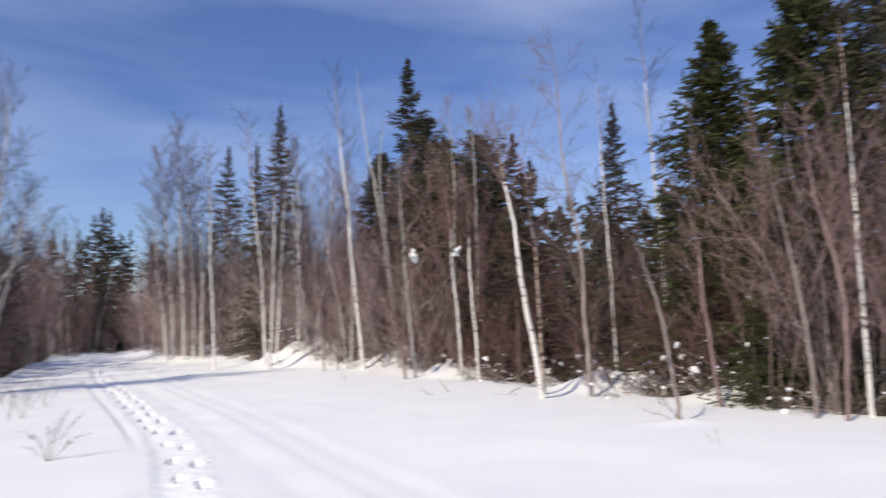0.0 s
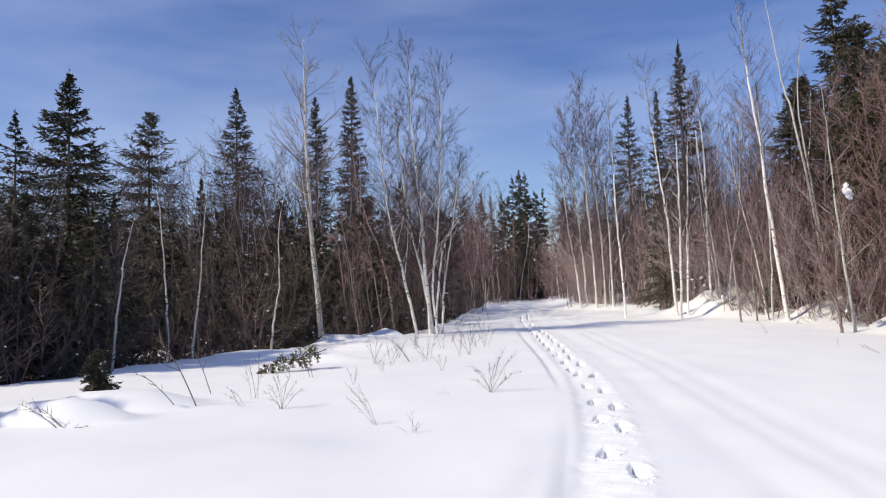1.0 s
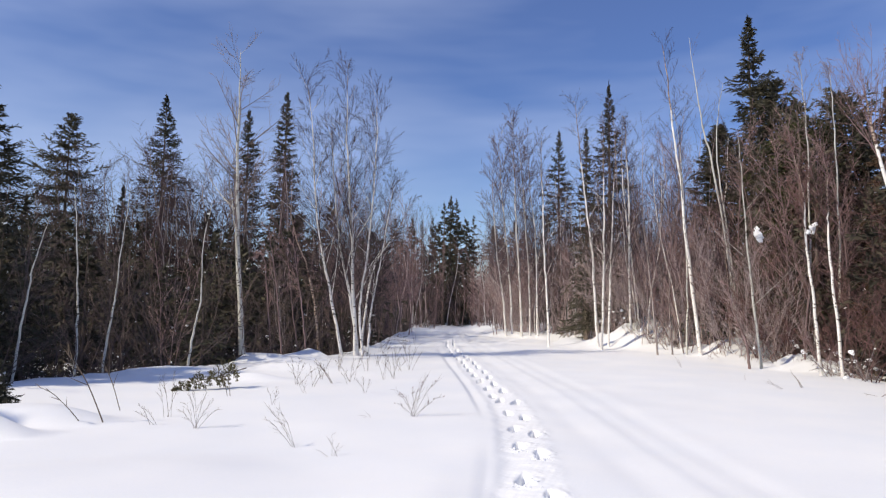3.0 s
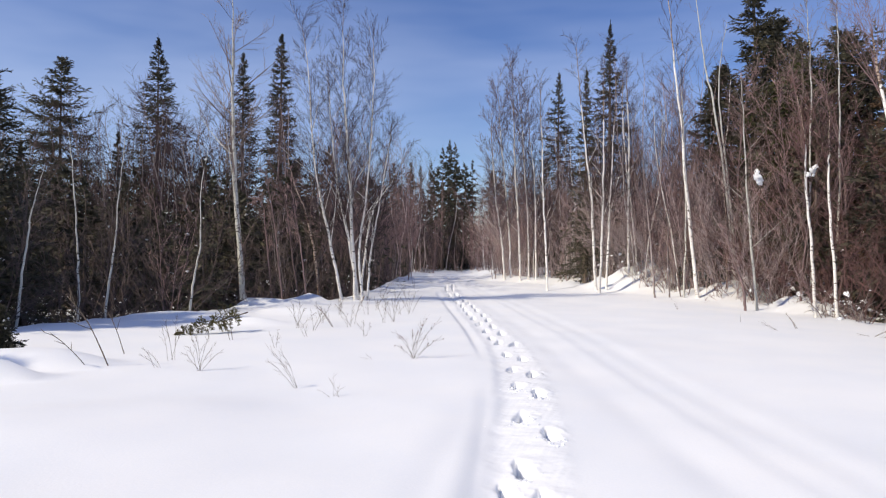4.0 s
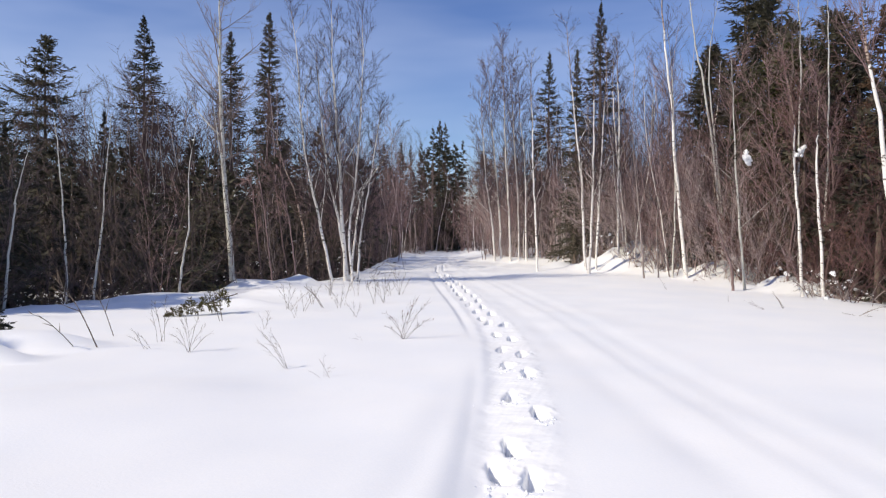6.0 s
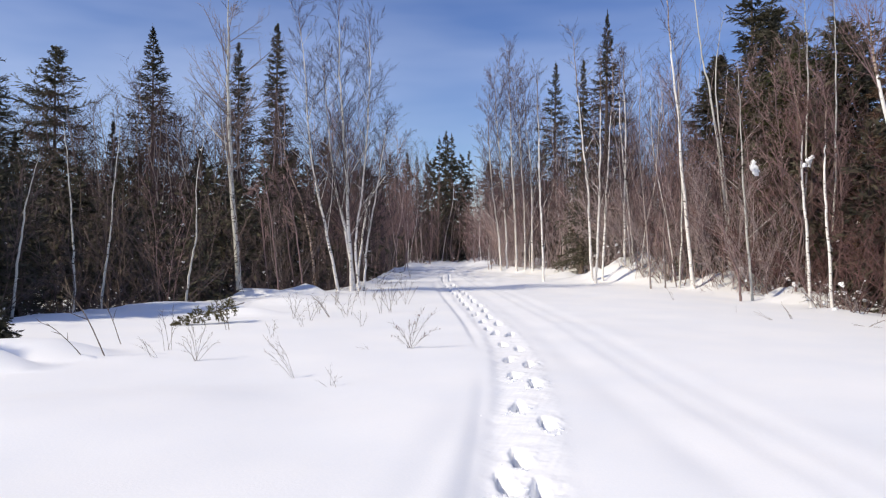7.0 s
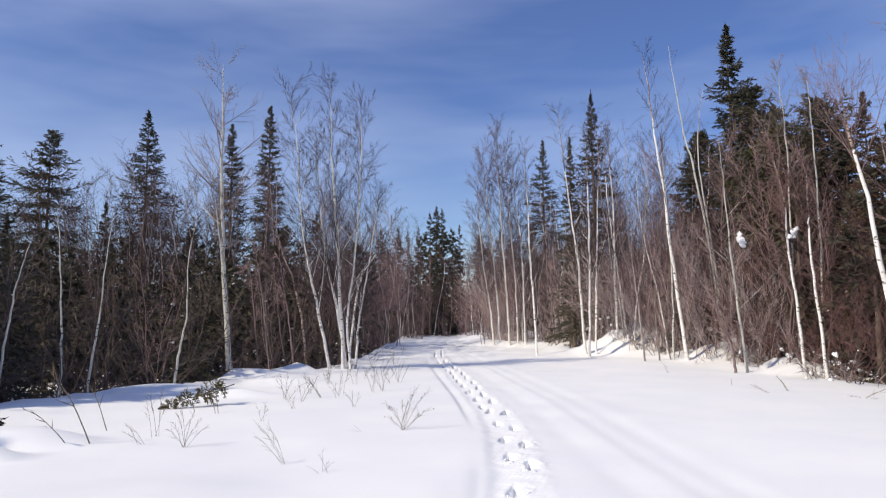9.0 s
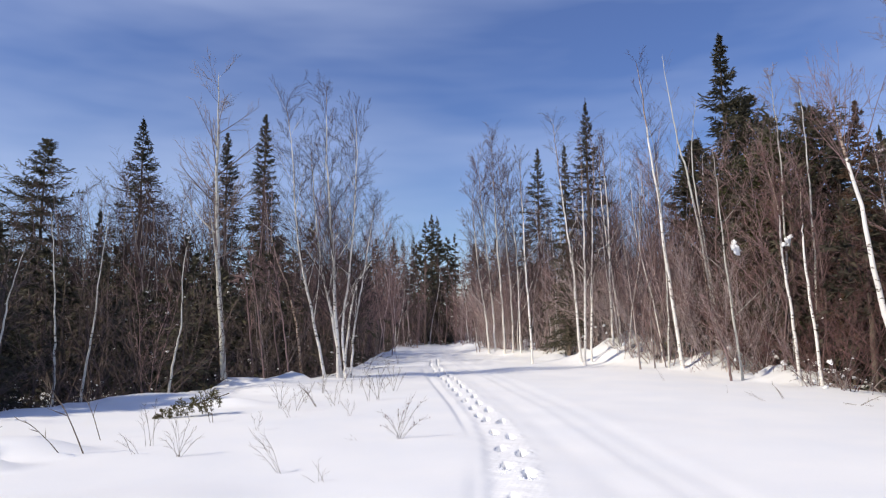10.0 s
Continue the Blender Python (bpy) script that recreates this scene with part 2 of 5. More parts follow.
NEAR_STEPS = ((0.22, 3.5), (0.45, 3.95), (0.43, 4.66), (0.64, 4.46), (0.58, 5.16), (0.92, 6.04), (0.74, 6.72), (1.04, 7.72), (0.85, 8.22), (1.13, 9.0), (0.91, 9.45), (1.15, 10.39), (0.95, 10.89), (1.19, 12.04), (0.95, 12.43))  # x and y


def steps():
    """The footprints: x, y, turn and depth of each."""
    rng = np.random.default_rng(5)
    found = [(x, y, rng.normal(0, 0.15), rng.uniform(0.15, 0.21)) for x, y in NEAR_STEPS]
    y, side = 13.1, -1
    while y < 34:
        found.append((float(along(TRAIL, np.array([y]))[0]) + side * 0.135 + rng.normal(0, 0.02), y, rng.normal(0, 0.12), rng.uniform(0.12, 0.19)))
        y += rng.uniform(0.6, 0.72)
        side = -side
    return found


def mound(x, y, cx, cy, rx, ry, h, turn=0.0, edge=1.3):
    c, s = math.cos(turn), math.sin(turn)
    u, w = ((x - cx) * c + (y - cy) * s) / rx, (-(x - cx) * s + (y - cy) * c) / ry
    return h * np.exp(-(u * u + w * w) ** edge)


def height(x, y):
    x, y = np.asarray(x, float), np.asarray(y, float)
    z = 0.035 * bumps(x, y, 6.0, 3) + 0.014 * bumps(x, y, 1.8, 4)
    # the wood's floor is rougher
    outside = np.clip((x - np.interp(y, *RIGHT_EDGE)) / 2, 0, 1) + np.clip((y - np.interp(x, *LEFT_EDGE)) / 2, 0, 1) * (x < -2.6)
    z += outside * (0.18 * bumps(x, y, 2.2, 6) + 0.12 * bumps(x, y, 0.9, 7))
    # the left wood stands lower than the open bank
    z -= 0.95 * np.clip((y - np.interp(x, *LEFT_EDGE) - 0.5) / 3.0, 0, 1) ** 0.8 * np.clip((-3.0 - x) / 0.9, 0, 1)
    # hollows and humps on the far trail
    z += np.clip((y - 27) / 6, 0, 1) * np.clip((90 - y) / 8, 0, 1) * (0.10 * bumps(x, y, 2.2, 12) + 0.05 * bumps(x, y, 0.9, 13))
    # ruts of earlier traffic
    dl = x - along(LEFT_RUT, y)
    z += np.clip((y - 10) / 3, 0, 1) * np.clip((30 - y) / 4, 0, 1) * -0.05 / (1 + np.exp(-np.clip(dl / 0.022, -40, 40))) * np.exp(-np.maximum(dl, 0) / 0.35)
    z += np.clip((8.5 - y) / 2.5, 0, 1) * -0.062 / (1 + np.exp(-np.clip((dl + 0.05) / 0.05, -40, 40))) * np.exp(-np.maximum(dl, 0) / 0.4)
    fork = x - np.interp(y, (3.0, 4.50, 5.30, 6.44), (-0.5, -0.14, -0.01, 0.18))
    z += np.clip((7.6 - y) / 1.5, 0, 1) * (-0.010 * np.exp(-(fork / 0.14) ** 2) + 0.004 * np.exp(-((fork + 0.3) / 0.15) ** 2))
    dr = x - along(RIGHT_RUT, y)
    z += -0.012 * np.exp(-(dr / 0.13) ** 2) + 0.007 * np.exp(-((dr - 0.3) / 0.12) ** 2) - 0.008 * np.exp(-((dr + 0.42) / 0.1) ** 2) + 0.006 * np.exp(-((dr + 0.6) / 0.1) ** 2)
    dq = x - along(RIGHT_RUT, y) + 1.05
    z += (-0.013 - 0.008 * np.sin(y * 2.1) * np.sin(y * 0.8 + 1)) * np.exp(-(dq / 0.2) ** 2)
    # trodden strip
    dt = x - along(TRAIL, y)
    strip = np.exp(-((dt + 0.05 * bumps(x, y, 0.7, 51)) / 0.32) ** 6) * (y < 34)
    z += strip * (-0.012 + 0.075 * np.clip(dt, -0.4, 0.4) + 0.012 * bumps(x, y, 0.45, 8) + 0.005 * np.round(1.6 * bumps(x, y, 0.5, 9)) + 0.004 * bumps(x, y, 0.09, 10))
    for sx, sy, turn, deep in steps():
        near = (np.abs(x - sx) < 0.5) & (np.abs(y - sy) < 0.6)
        if near.any():
            u = (x[near] - sx) * math.cos(turn) + (y[near] - sy) * math.sin(turn)
            w = -(x[near] - sx) * math.sin(turn) + (y[near] - sy) * math.cos(turn)
            crumble = 0.26 * bumps(x[near], y[near], 0.17, 31) + 0.16 * bumps(x[near], y[near], 0.075, 32)
            q = np.sqrt((u / (0.02 + 0.055 * np.clip(0.5 - w / 0.42, 0, 1))) ** 2 + (w / 0.21) ** 2) + 1.2 * crumble
            toe = (u / 0.05) ** 2 + ((w - 0.08) / 0.11) ** 2
            clods = np.exp(-((u - 0.12) / 0.06) ** 2 - (w / 0.22) ** 2)
            z[near] += -0.95 * deep * np.exp(-np.maximum(q, 0) ** 6) - 0.03 * np.exp(-toe ** 2) + clods * (0.004 + 0.05 * crumble)
    # broken crust and lumps along the left edge
    rim = np.exp(-((y - np.interp(x, *LEFT_EDGE) + 0.3) / 0.7) ** 2) * np.clip((-3.0 - x) / 0.8, 0, 1) * np.clip((x + 9) / 2, 0, 1)
    z += rim * (0.11 * bumps(x, y, 1.2, 22) + 0.09 * bumps(x, y, 0.5, 23) + 0.05 * bumps(x, y, 0.24, 25))
    # drifts over buried stumps and logs beside the left wood
    z += mound(x, y, -5.98, 8.3, 0.66, 0.36, 0.28, 0.1, 2.6) + mound(x, y, -5.85, 9.3, 1.0, 0.5, 0.22, 0.1, 2.4)
    z += mound(x, y, -7.2, 16.4, 2.0, 0.6, 0.14, 0.12) + mound(x, y, -5.4, 19.8, 1.2, 0.5, 0.24) + mound(x, y, -4.2, 21.0, 0.45, 0.32, 0.34) + mound(x, y, -4.75, 20.6, 0.3, 0.25, 0.2)
    z += mound(x, y, -4.3, 15.0, 0.6, 0.35, 0.16) + mound(x, y, -3.9, 17.6, 1.2, 0.5, 0.16)
    z += mound(x, y, -3.3, 6.0, 1.7, 0.9, 0.10, 0.5)
    # snowed-over brush piles behind the right edge
    z += (mound(x, y, 9.8, 30.6, 3.0, 1.3, 1.4, -0.2) + mound(x, y, 11.8, 26.6, 1.7, 1.1, 0.9) + mound(x, y, 12.6, 22.0, 1.8, 1.0, 0.7) + mound(x, y, 13.4, 18.9, 1.7, 0.9, 0.5)) * (0.7 + 0.7 * bumps(x, y, 1.1, 21) + 0.8 * bumps(x, y, 0.55, 24))
    z += mound(x, y, 13.6, 15.0, 1.8, 1.2, 0.9) + mound(x, y, 14.2, 11.3, 1.6, 1.2, 0.8)
    z += mound(x, y, 6.1, 33.6, 0.8, 0.5, 0.28) + mound(x, y, 8.5, 8.35, 0.5, 0.4, 0.10)
    # the right shoulder falls away to a lower wood floor
    inner = x - np.interp(y, *RIGHT_EDGE)
    z -= 0.17 * np.clip((inner + 5) / 5, 0, 1) ** 1.5 * np.clip((25 - y) / 5, 0, 1) * np.clip((y - 4) / 4, 0, 1)
    z -= 0.5 * np.clip((inner - 0.6) / 1.5, 0, 1) * np.clip((33 - y) / 4, 0, 1)
    # uneven snow over fallen brush along the right edge
    z += np.clip((34 - y) / 3, 0, 1) * np.clip((y - 21) / 6, 0.25, 1) * np.exp(-((inner - 1.7) / 0.9) ** 2) * np.clip(0.22 + 0.7 * bumps(x, y, 1.6, 41) + 0.3 * bumps(x, y, 0.6, 42), 0, 1)
    # banks beside the far trail
    far = np.clip((y - 22) / 8, 0, 1) * np.clip((90 - y) / 10, 0, 1)
    z += 0.25 * far * (np.clip((-x - 2.6) / 1.2, 0, 1) * np.clip((x + 4.5) / 1, 0, 1) + np.clip((x - np.interp(y, *RIGHT_EDGE) + 0.4) / 1.2, 0, 1))
    return z


def top_of(x, y):
    return float(height(np.array([x]), np.array([y]))[0])


def graded(lo, hi, fine_lo, fine_hi, step, growth, limit, below=None):
    """Coordinates with a fine middle stretch and growing steps to both sides."""
    mid = list(np.arange(fine_lo, fine_hi, step))
    s, v, up = step, mid[-1], []
    while v < hi:
        s = min(s * growth, limit)
        v += s
        up.append(v)
    s, v, down = step, mid[0], []
    while v > lo:
        s = min(s * (below or growth), limit)
        v -= s
        down.append(v)
    return np.array(down[::-1] + mid + up)


def build_ground():
    xs = graded(-900, 900, 0.1, 1.5, 0.021, 1.078, 60)
    ys = graded(-300, 1500, 3.4, 8.8, 0.021, 1.028, 60, 1.15)
    gx, gy = np.meshgrid(xs, ys)
    gz = height(gx.ravel(), gy.ravel())
    v = np.stack([gx.ravel(), gy.ravel(), gz], 1)
    nx, ny = len(xs), len(ys)
    i = (np.arange(ny - 1)[:, None] * nx + np.arange(nx - 1)[None]).ravel()
    f = np.stack([i, i + 1, i + nx + 1, i + nx], 1)
    geo = Geo()
    geo.add(v, f)
    return tagged(new("ground", geo.mesh("ground", SNOW)), "deep white snow with a line of footprints and old ruts", "snow", kind="structure")


build_ground()


def build_clods():
    """Crumbs of broken crust kicked up beside the nearer footprints."""
    rng = np.random.default_rng(61)
    geo = Geo()
    for sx, sy, turn, deep in steps():
        if sy > 8.5:
            continue
        for _ in range(26):
            x, y, s = sx + rng.normal(-0.03, 0.08), sy + rng.normal(-0.24, 0.09), 0.008 + 0.04 * rng.random() ** 2
            me = LUMPS[int(rng.integers(5))]
            v = np.zeros(len(me.vertices) * 3)
            me.vertices.foreach_get("co", v)
            v = v.reshape(-1, 3) * s * rng.uniform(0.7, 1.3, 3)
            geo.add(v + np.array([x, y, top_of(x, y) + 0.05 * s]), np.array([list(p.vertices) for p in me.polygons]))
    tagged(new("snow_crumbs", geo.mesh("snow_crumbs", SNOW_CLUMP, False)), "crumbs of broken snow crust beside footprints", "snow", kind="stuff")


build_clods()


# ---- trees and shrubs ----
def at_ground(x, y, sink=0.04):
    return Vector((x, y, top_of(x, y) - sink))


def smooth_line(points, k):
    """k points on a smooth curve through a few given ones."""
    pts = np.array(points, float)
    s = np.linspace(0, len(pts) - 1, k)
    out = []
    for q in s:
        i = min(int(q), len(pts) - 2)
        f = q - i
        p0, p1, p2, p3 = pts[max(i - 1, 0)], pts[i], pts[i + 1], pts[min(i + 2, len(pts) - 1)]
        out.append(0.5 * (2 * p1 + (p2 - p0) * f + (2 * p0 - 5 * p1 + 4 * p2 - p3) * f * f + (3 * p1 - p0 - 3 * p2 + p3) * f ** 3))
    return np.array(out)


def bare_tree(name, x, y, stems, radius, bark, twig, seed, label, category, limbs=22, first=0.3, reach=0.22, rise=42, fine=(6, 7), twist=0.024, thick=0.0032, group="", pale=False, lift=0.02, fall=0.66, white=0.7, sturdy=0.30):
    """A leafless broadleaf tree. stems: centre lines, each a few (dx, dy, z) points from the base."""
    rng = np.random.default_rng(seed)
    thing = tagged(new(name), label, category, group)
    thing.location = at_ground(x, y)
    fuzz = Geo()
    for number, stem in enumerate(stems):
        line = smooth_line(stem, 22)
        h = np.linalg.norm(line[-1] - line[0])
        line[1:-1] += rng.normal(0, 0.004 * h ** 0.5, (20, 3)) * np.array([1, 1, 0])
        r0 = radius * (1 if number == 0 else rng.uniform(0.6, 0.95))
        r = r0 * (1 - 0.92 * np.linspace(0, 1, 22) ** 1.3)
        r[0] *= 1.25
        trunk = Geo()
        tubes(trunk, line[None], r[None], 9)
        body = trunk.mesh("trunk", bark)
        if bark is BIRCH:  # white below, tan and then twig-brown towards the tip
            body.materials.append(BIRCH_RED)
            body.materials.append(twig)
            body.polygons.foreach_set("material_index", [2] * 9 + [int(i // 9 > 20 * white) + int(i // 9 > 20 * white + 5) for i in range(len(body.polygons) - 9)])
        part("trunk", body, thing)
        p, d, ln, rad = sprout(rng, line[None], r[None], np.array([h]), limbs, first, 0.98, rise, 9, reach, fall)
        lim = grow(rng, p, d, ln, 7, twist, lift)
        lr = np.clip(rad * sturdy, 0.005, 0.05 * sturdy)[:, None] * np.linspace(1, 0.22, 7)[None]
        for k, (one, one_r) in enumerate(zip(lim, lr)):
            limb = Geo()
            tubes(limb, one[None], one_r[None], 4)
            part("limb", limb.mesh("limb", bark if pale and k % 5 == 0 else twig), thing)
        p, d, ln2, rad = sprout(rng, lim, lr, ln, fine[0], 0.1, 0.9, 34, 9, 0.46, 0.5)
        sub = grow(rng, p, d, ln2, 3, 0.05, 0.03)
        sr = np.clip(rad * 0.5, thick, 0.008)[:, None] * np.linspace(1, 0.5, 3)[None]
        tubes(fuzz, sub, sr, 3)
        p, d, ln3, rad = sprout(rng, sub, sr, ln2, fine[1], 0.1, 1.0, 28, 9, 0.55, 0.5)
        tw = grow(rng, p, d, np.clip(ln3, 0.08, 0.5), 2, 0.06, 0.03)
        tubes(fuzz, tw, np.full((len(tw), 2), thick), 3)
    tagged(part("crown", fuzz.mesh("crown", twig), thing), "fine bare twigs", kind="stuff")
    return thing


def shrub(name, h, stems, bark, twig, seed, label, spread=0.25, side=10, fine=6, thick=0.0045, base=0.02, lean=0.0, up=0.04, snow=0, category="shrub", group="bare shrubs along the wood"):
    """A leafless shrub or thicket of thin stems, about h high."""
    rng = np.random.default_rng(seed)
    thing = tagged(new(name), label, category, group)
    a = rng.uniform(0, 6.28, stems)
    p0 = np.stack([np.cos(a) * 0.12, np.sin(a) * 0.12, np.full(stems, -0.05)], 1) * rng.uniform(0.3, 1.3, (stems, 1)) + np.array([0, 0, -0.03])
    d = unit(np.stack([np.cos(a) * spread, np.sin(a) * spread, np.ones(stems)], 1) + rng.normal(0, spread * 0.5, (stems, 3)) + np.array([lean, 0, 0]))
    ln = h * (rng.uniform(0.6, 1.05, stems) if stems > 1 else np.ones(1))
    main = grow(rng, p0, d, ln, 10, 0.07, up)
    mr = base * (ln / h)[:, None] * np.linspace(1, 0.2, 10)[None]
    fuzz = Geo()
    for one, one_r in zip(main, mr):
        body = Geo()
        tubes(body, one[None], one_r[None], 5)
        part("stem", body.mesh("stem", bark), thing)
    p, d, l2, rad = sprout(rng, main, mr, ln, side, 0.22, 1.0, 38, 12, 0.30, 0.6)
    sub = grow(rng, p, d, l2, 3, 0.12, 0.10)
    sr = np.clip(rad * 0.6, thick, 0.012)[:, None] * np.linspace(1, 0.4, 3)[None]
    tubes(fuzz, sub, sr, 3)
    p, d, l3, rad = sprout(rng, sub, sr, l2, fine, 0.15, 1.0, 36, 12, 0.5, 0.5)
    tw = grow(rng, p, d, np.clip(l3, 0.1, 0.6), 2, 0.14, 0.08)
    tubes(fuzz, tw, np.full((len(tw), 2), thick * 1.2), 3)
    tagged(part("crown", fuzz.mesh("crown", twig), thing), "fine bare twigs", kind="stuff")
    if snow:
        pick = rng.choice(len(sub), snow, replace=False)
        lumps_on(thing, rng, sub[pick, 1], 0.045 + 0.2 * rng.random(snow) ** 2)
    return thing


def conifer(name, h, width, seed, label, needles=NEEDLES, start=0.06, power=1.0, count=205, side=11, tufts=8, ragged=0.25, droop=0.3, needle=0.14, dead=0.0, snow=0, category="conifer", bole=0.0, flat=0.45, tier=0.0):
    """A spruce or fir: trunk, whorled boughs, shoots set with needles. width: crown radius low down."""
    rng = np.random.default_rng(seed)
    thing = tagged(new(name), label, category, "conifers of the wood")
    trunk = Geo()
    line = np.zeros((1, 12, 3))
    line[0, :, 2] = np.linspace(-0.1, h, 12)
    line[0, 1:-1, :2] += rng.normal(0, 0.012, (10, 2))
    r0 = bole or 0.012 * h + 0.02
    tubes(trunk, line, r0 * (1 - 0.97 * np.linspace(0, 1, 12))[None], 7)
    part("trunk", trunk.mesh("trunk", CONIFER_BARK), thing)
    s = start + (0.985 - start) * (np.arange(count) + rng.random(count)) / count
    tight = 0.75 if tier else 0.6
    tier = tier or (0.30 if h > 5 else 0.08)
    s = np.where(s * h < h - 1.6, np.clip(np.round(s * h / tier) * tier / h * tight + s * (1 - tight), start, 0.99), s)
    az = rng.uniform(0, 6.28, count)
    sector = 1 + ragged * np.sin(az * 2 + s * 11 + seed) * rng.random(count)
    ln = width * np.clip((1 - s) / (1 - start), 0, 1) ** power * rng.uniform(1 - ragged, 1 + 0.4 * ragged, count) * sector + 0.02
    el = np.radians(np.interp(s, [0, 0.5, 0.85, 1], [-26, -8, 20, 62]) + rng.normal(0, 7, count))
    d = np.stack([np.cos(az) * np.cos(el), np.sin(az) * np.cos(el), np.sin(el)], 1)
    b = np.zeros((count, 5, 3))
    b[:, 0, 2] = s * h
    for i in range(1, 5):
        d = unit(d + np.array([0, 0, -droop * 0.3 if i < 3 else droop * 0.55]) + rng.normal(0, 0.05, (count, 3)))
        b[:, i] = b[:, i - 1] + d * (ln / 4)[:, None]
    green = Geo()
    br = np.clip(0.012 * ln, min(0.005, 0.003 * h), 0.03)[:, None] * np.linspace(1, 0.3, 5)[None]
    tubes(green, b, br, 3)
    wood_faces = len(green.f)
    p, dd, l2, rad = sprout(rng, b, br, ln, side, 0.0, 1.0, 50, 10, 0.46, 0.45)
    dd[:, 2] = dd[:, 2] * flat - 0.12
    tw = grow(rng, p, unit(dd), np.clip(l2, 0.02, 0.7), 2, 0.08, 0.0)
    tubes(green, tw, np.full((len(tw), 2), min(0.008, 0.002 * h)), 3)
    keep = rng.random(len(tw)) >= dead * np.clip(1.4 - 2.0 * tw[:, 0, 2] / h, 0, 1)
    lines = np.concatenate([tw[keep], b[:, [2, 4]], np.array([[[0, 0, h * 0.93], [0, 0, h]]])])
    reach = np.linalg.norm(lines[:, 1] - lines[:, 0], axis=1)
    t = ((np.arange(tufts)[None] + rng.random((len(lines), tufts))) / tufts)[..., None]
    tan = unit(lines[:, 1] - lines[:, 0])[:, None] * np.ones((1, tufts, 1))
    out = rng.normal(0, 1, tan.shape)
    out = unit(out - (out * tan).sum(-1, keepdims=True) * tan)
    nd = unit(1.4 * tan + out * np.array([1, 1, 0.7]))
    root = lines[:, None, 0] * (1 - t) + lines[:, None, 1] * t
    size = (needle * np.clip(0.5 + reach * 1.5, 0.5, 1.0))[:, None, None] * rng.uniform(0.65, 1.2, t.shape)
    wide = unit(np.cross(nd, out + 0.3)) * size * 0.19
    v = np.stack([root - wide, root + wide, root + nd * size], 2).reshape(-1, 3)
    green.add(v, np.arange(len(v)).reshape(-1, 3))
    me = green.mesh("crown", needles, False)
    me.materials.append(CONIFER_BARK)
    me.polygons.foreach_set("material_index", [1] * wood_faces + [0] * (len(me.polygons) - wood_faces))
    tagged(part("crown", me, thing), "boughs of short needles", kind="stuff")
    if snow:
        pick = rng.choice(len(b), snow, replace=False)
        lumps_on(thing, rng, b[pick, 3], rng.uniform(0.10, 0.26, snow) * min(1.0, 0.25 + h / 6))
    return thing


def place(proto, x, y, size=1.0, turn=0.0, wide=1.0, sink=0.04):
    p = at_ground(x, y, sink)
    return copy_thing(proto, pose(p.x, p.y, p.z, 0, 0, turn) @ Matrix.Diagonal((size * wide, size * wide, size, 1)))


def settle(thing, x, y, turn=0.0, size=1.0, wide=1.0):
    p = at_ground(x, y)
    thing.matrix_basis = pose(p.x, p.y, p.z, 0, 0, turn)
    thing.scale = (size * wide, size * wide, size)
    return thing


# ---- named trees ----
bare_tree("aspen", -5.97, 19.77, (((0.0, 0.0, 0.0), (-0.16, 0.0, 1.68), (-0.3, 0.0, 3.66), (-0.38, 0.01, 5.64), (-0.41, 0.01, 7.29), (-0.43, 0.01, 9.19)),), 0.085, ASPEN, TWIG_GREY, 100, "tall pale aspen with long rising bare branches", "aspen", limbs=26, first=0.32, reach=0.36, rise=48, pale=True, fine=(9, 8), lift=0.05, thick=0.0034, sturdy=0.46)
bare_tree("birch", -3.07, 22.56, (((0.0, 0.0, 0.0), (-0.11, 0.07, 1.69), (-0.24, 0.14, 3.95), (-0.4, 0.2, 5.84), (-0.55, 0.27, 7.72), (-0.58, 0.34, 10.07)), ((0.24, 0.0, 0.0), (0.09, 0.06, 1.69), (0.32, 0.12, 3.58), (0.45, 0.18, 5.84), (0.51, 0.24, 7.53), (0.45, 0.31, 9.04)), ((-0.45, -0.0, 0.0), (-0.77, -0.03, 1.51), (-1.11, -0.05, 3.01), (-1.43, -0.08, 4.89), (-1.62, -0.1, 7.34), (-1.9, -0.13, 9.51)), ((0.08, 0.1, 0.0), (-0.2, 0.15, 1.7), (-0.62, 0.2, 3.6), (-0.9, 0.25, 5.6), (-1.1, 0.3, 7.9)), ((0.38, 0.1, 0.0), (0.5, 0.1, 1.7), (0.8, 0.15, 3.6), (1.15, 0.2, 6.0)),), 0.064, BIRCH, TWIG_BIRCH, 101, "clump of white birch with five bare stems", "birch", limbs=54, first=0.24, reach=0.25, rise=36, fine=(9, 10), thick=0.0030, pale=True, lift=0.02, fall=0.5, white=0.9)
bare_tree("birch", -3.15, 24.50, (((0.0, -0.0, 0.0), (0.2, -0.02, 2.11), (0.51, -0.04, 3.34), (1.23, -0.06, 4.36), (1.74, -0.07, 5.59)),), 0.045, BIRCH, TWIG_BIRCH, 102, "thin birch stem leaning out towards the trail", "birch", limbs=16, first=0.4, reach=0.24, rise=36)
bare_tree("birch", -4.49, 24.00, (((0.0, -0.0, 0.0), (-0.24, -0.03, 2.1), (-0.6, -0.07, 3.7), (-1.0, -0.1, 4.7), (-1.4, -0.13, 6.51)),), 0.05, BIRCH_RED, TWIG_BIRCH, 103, "thin leaning birch with flaking tan bark", "birch", limbs=18, reach=0.2)
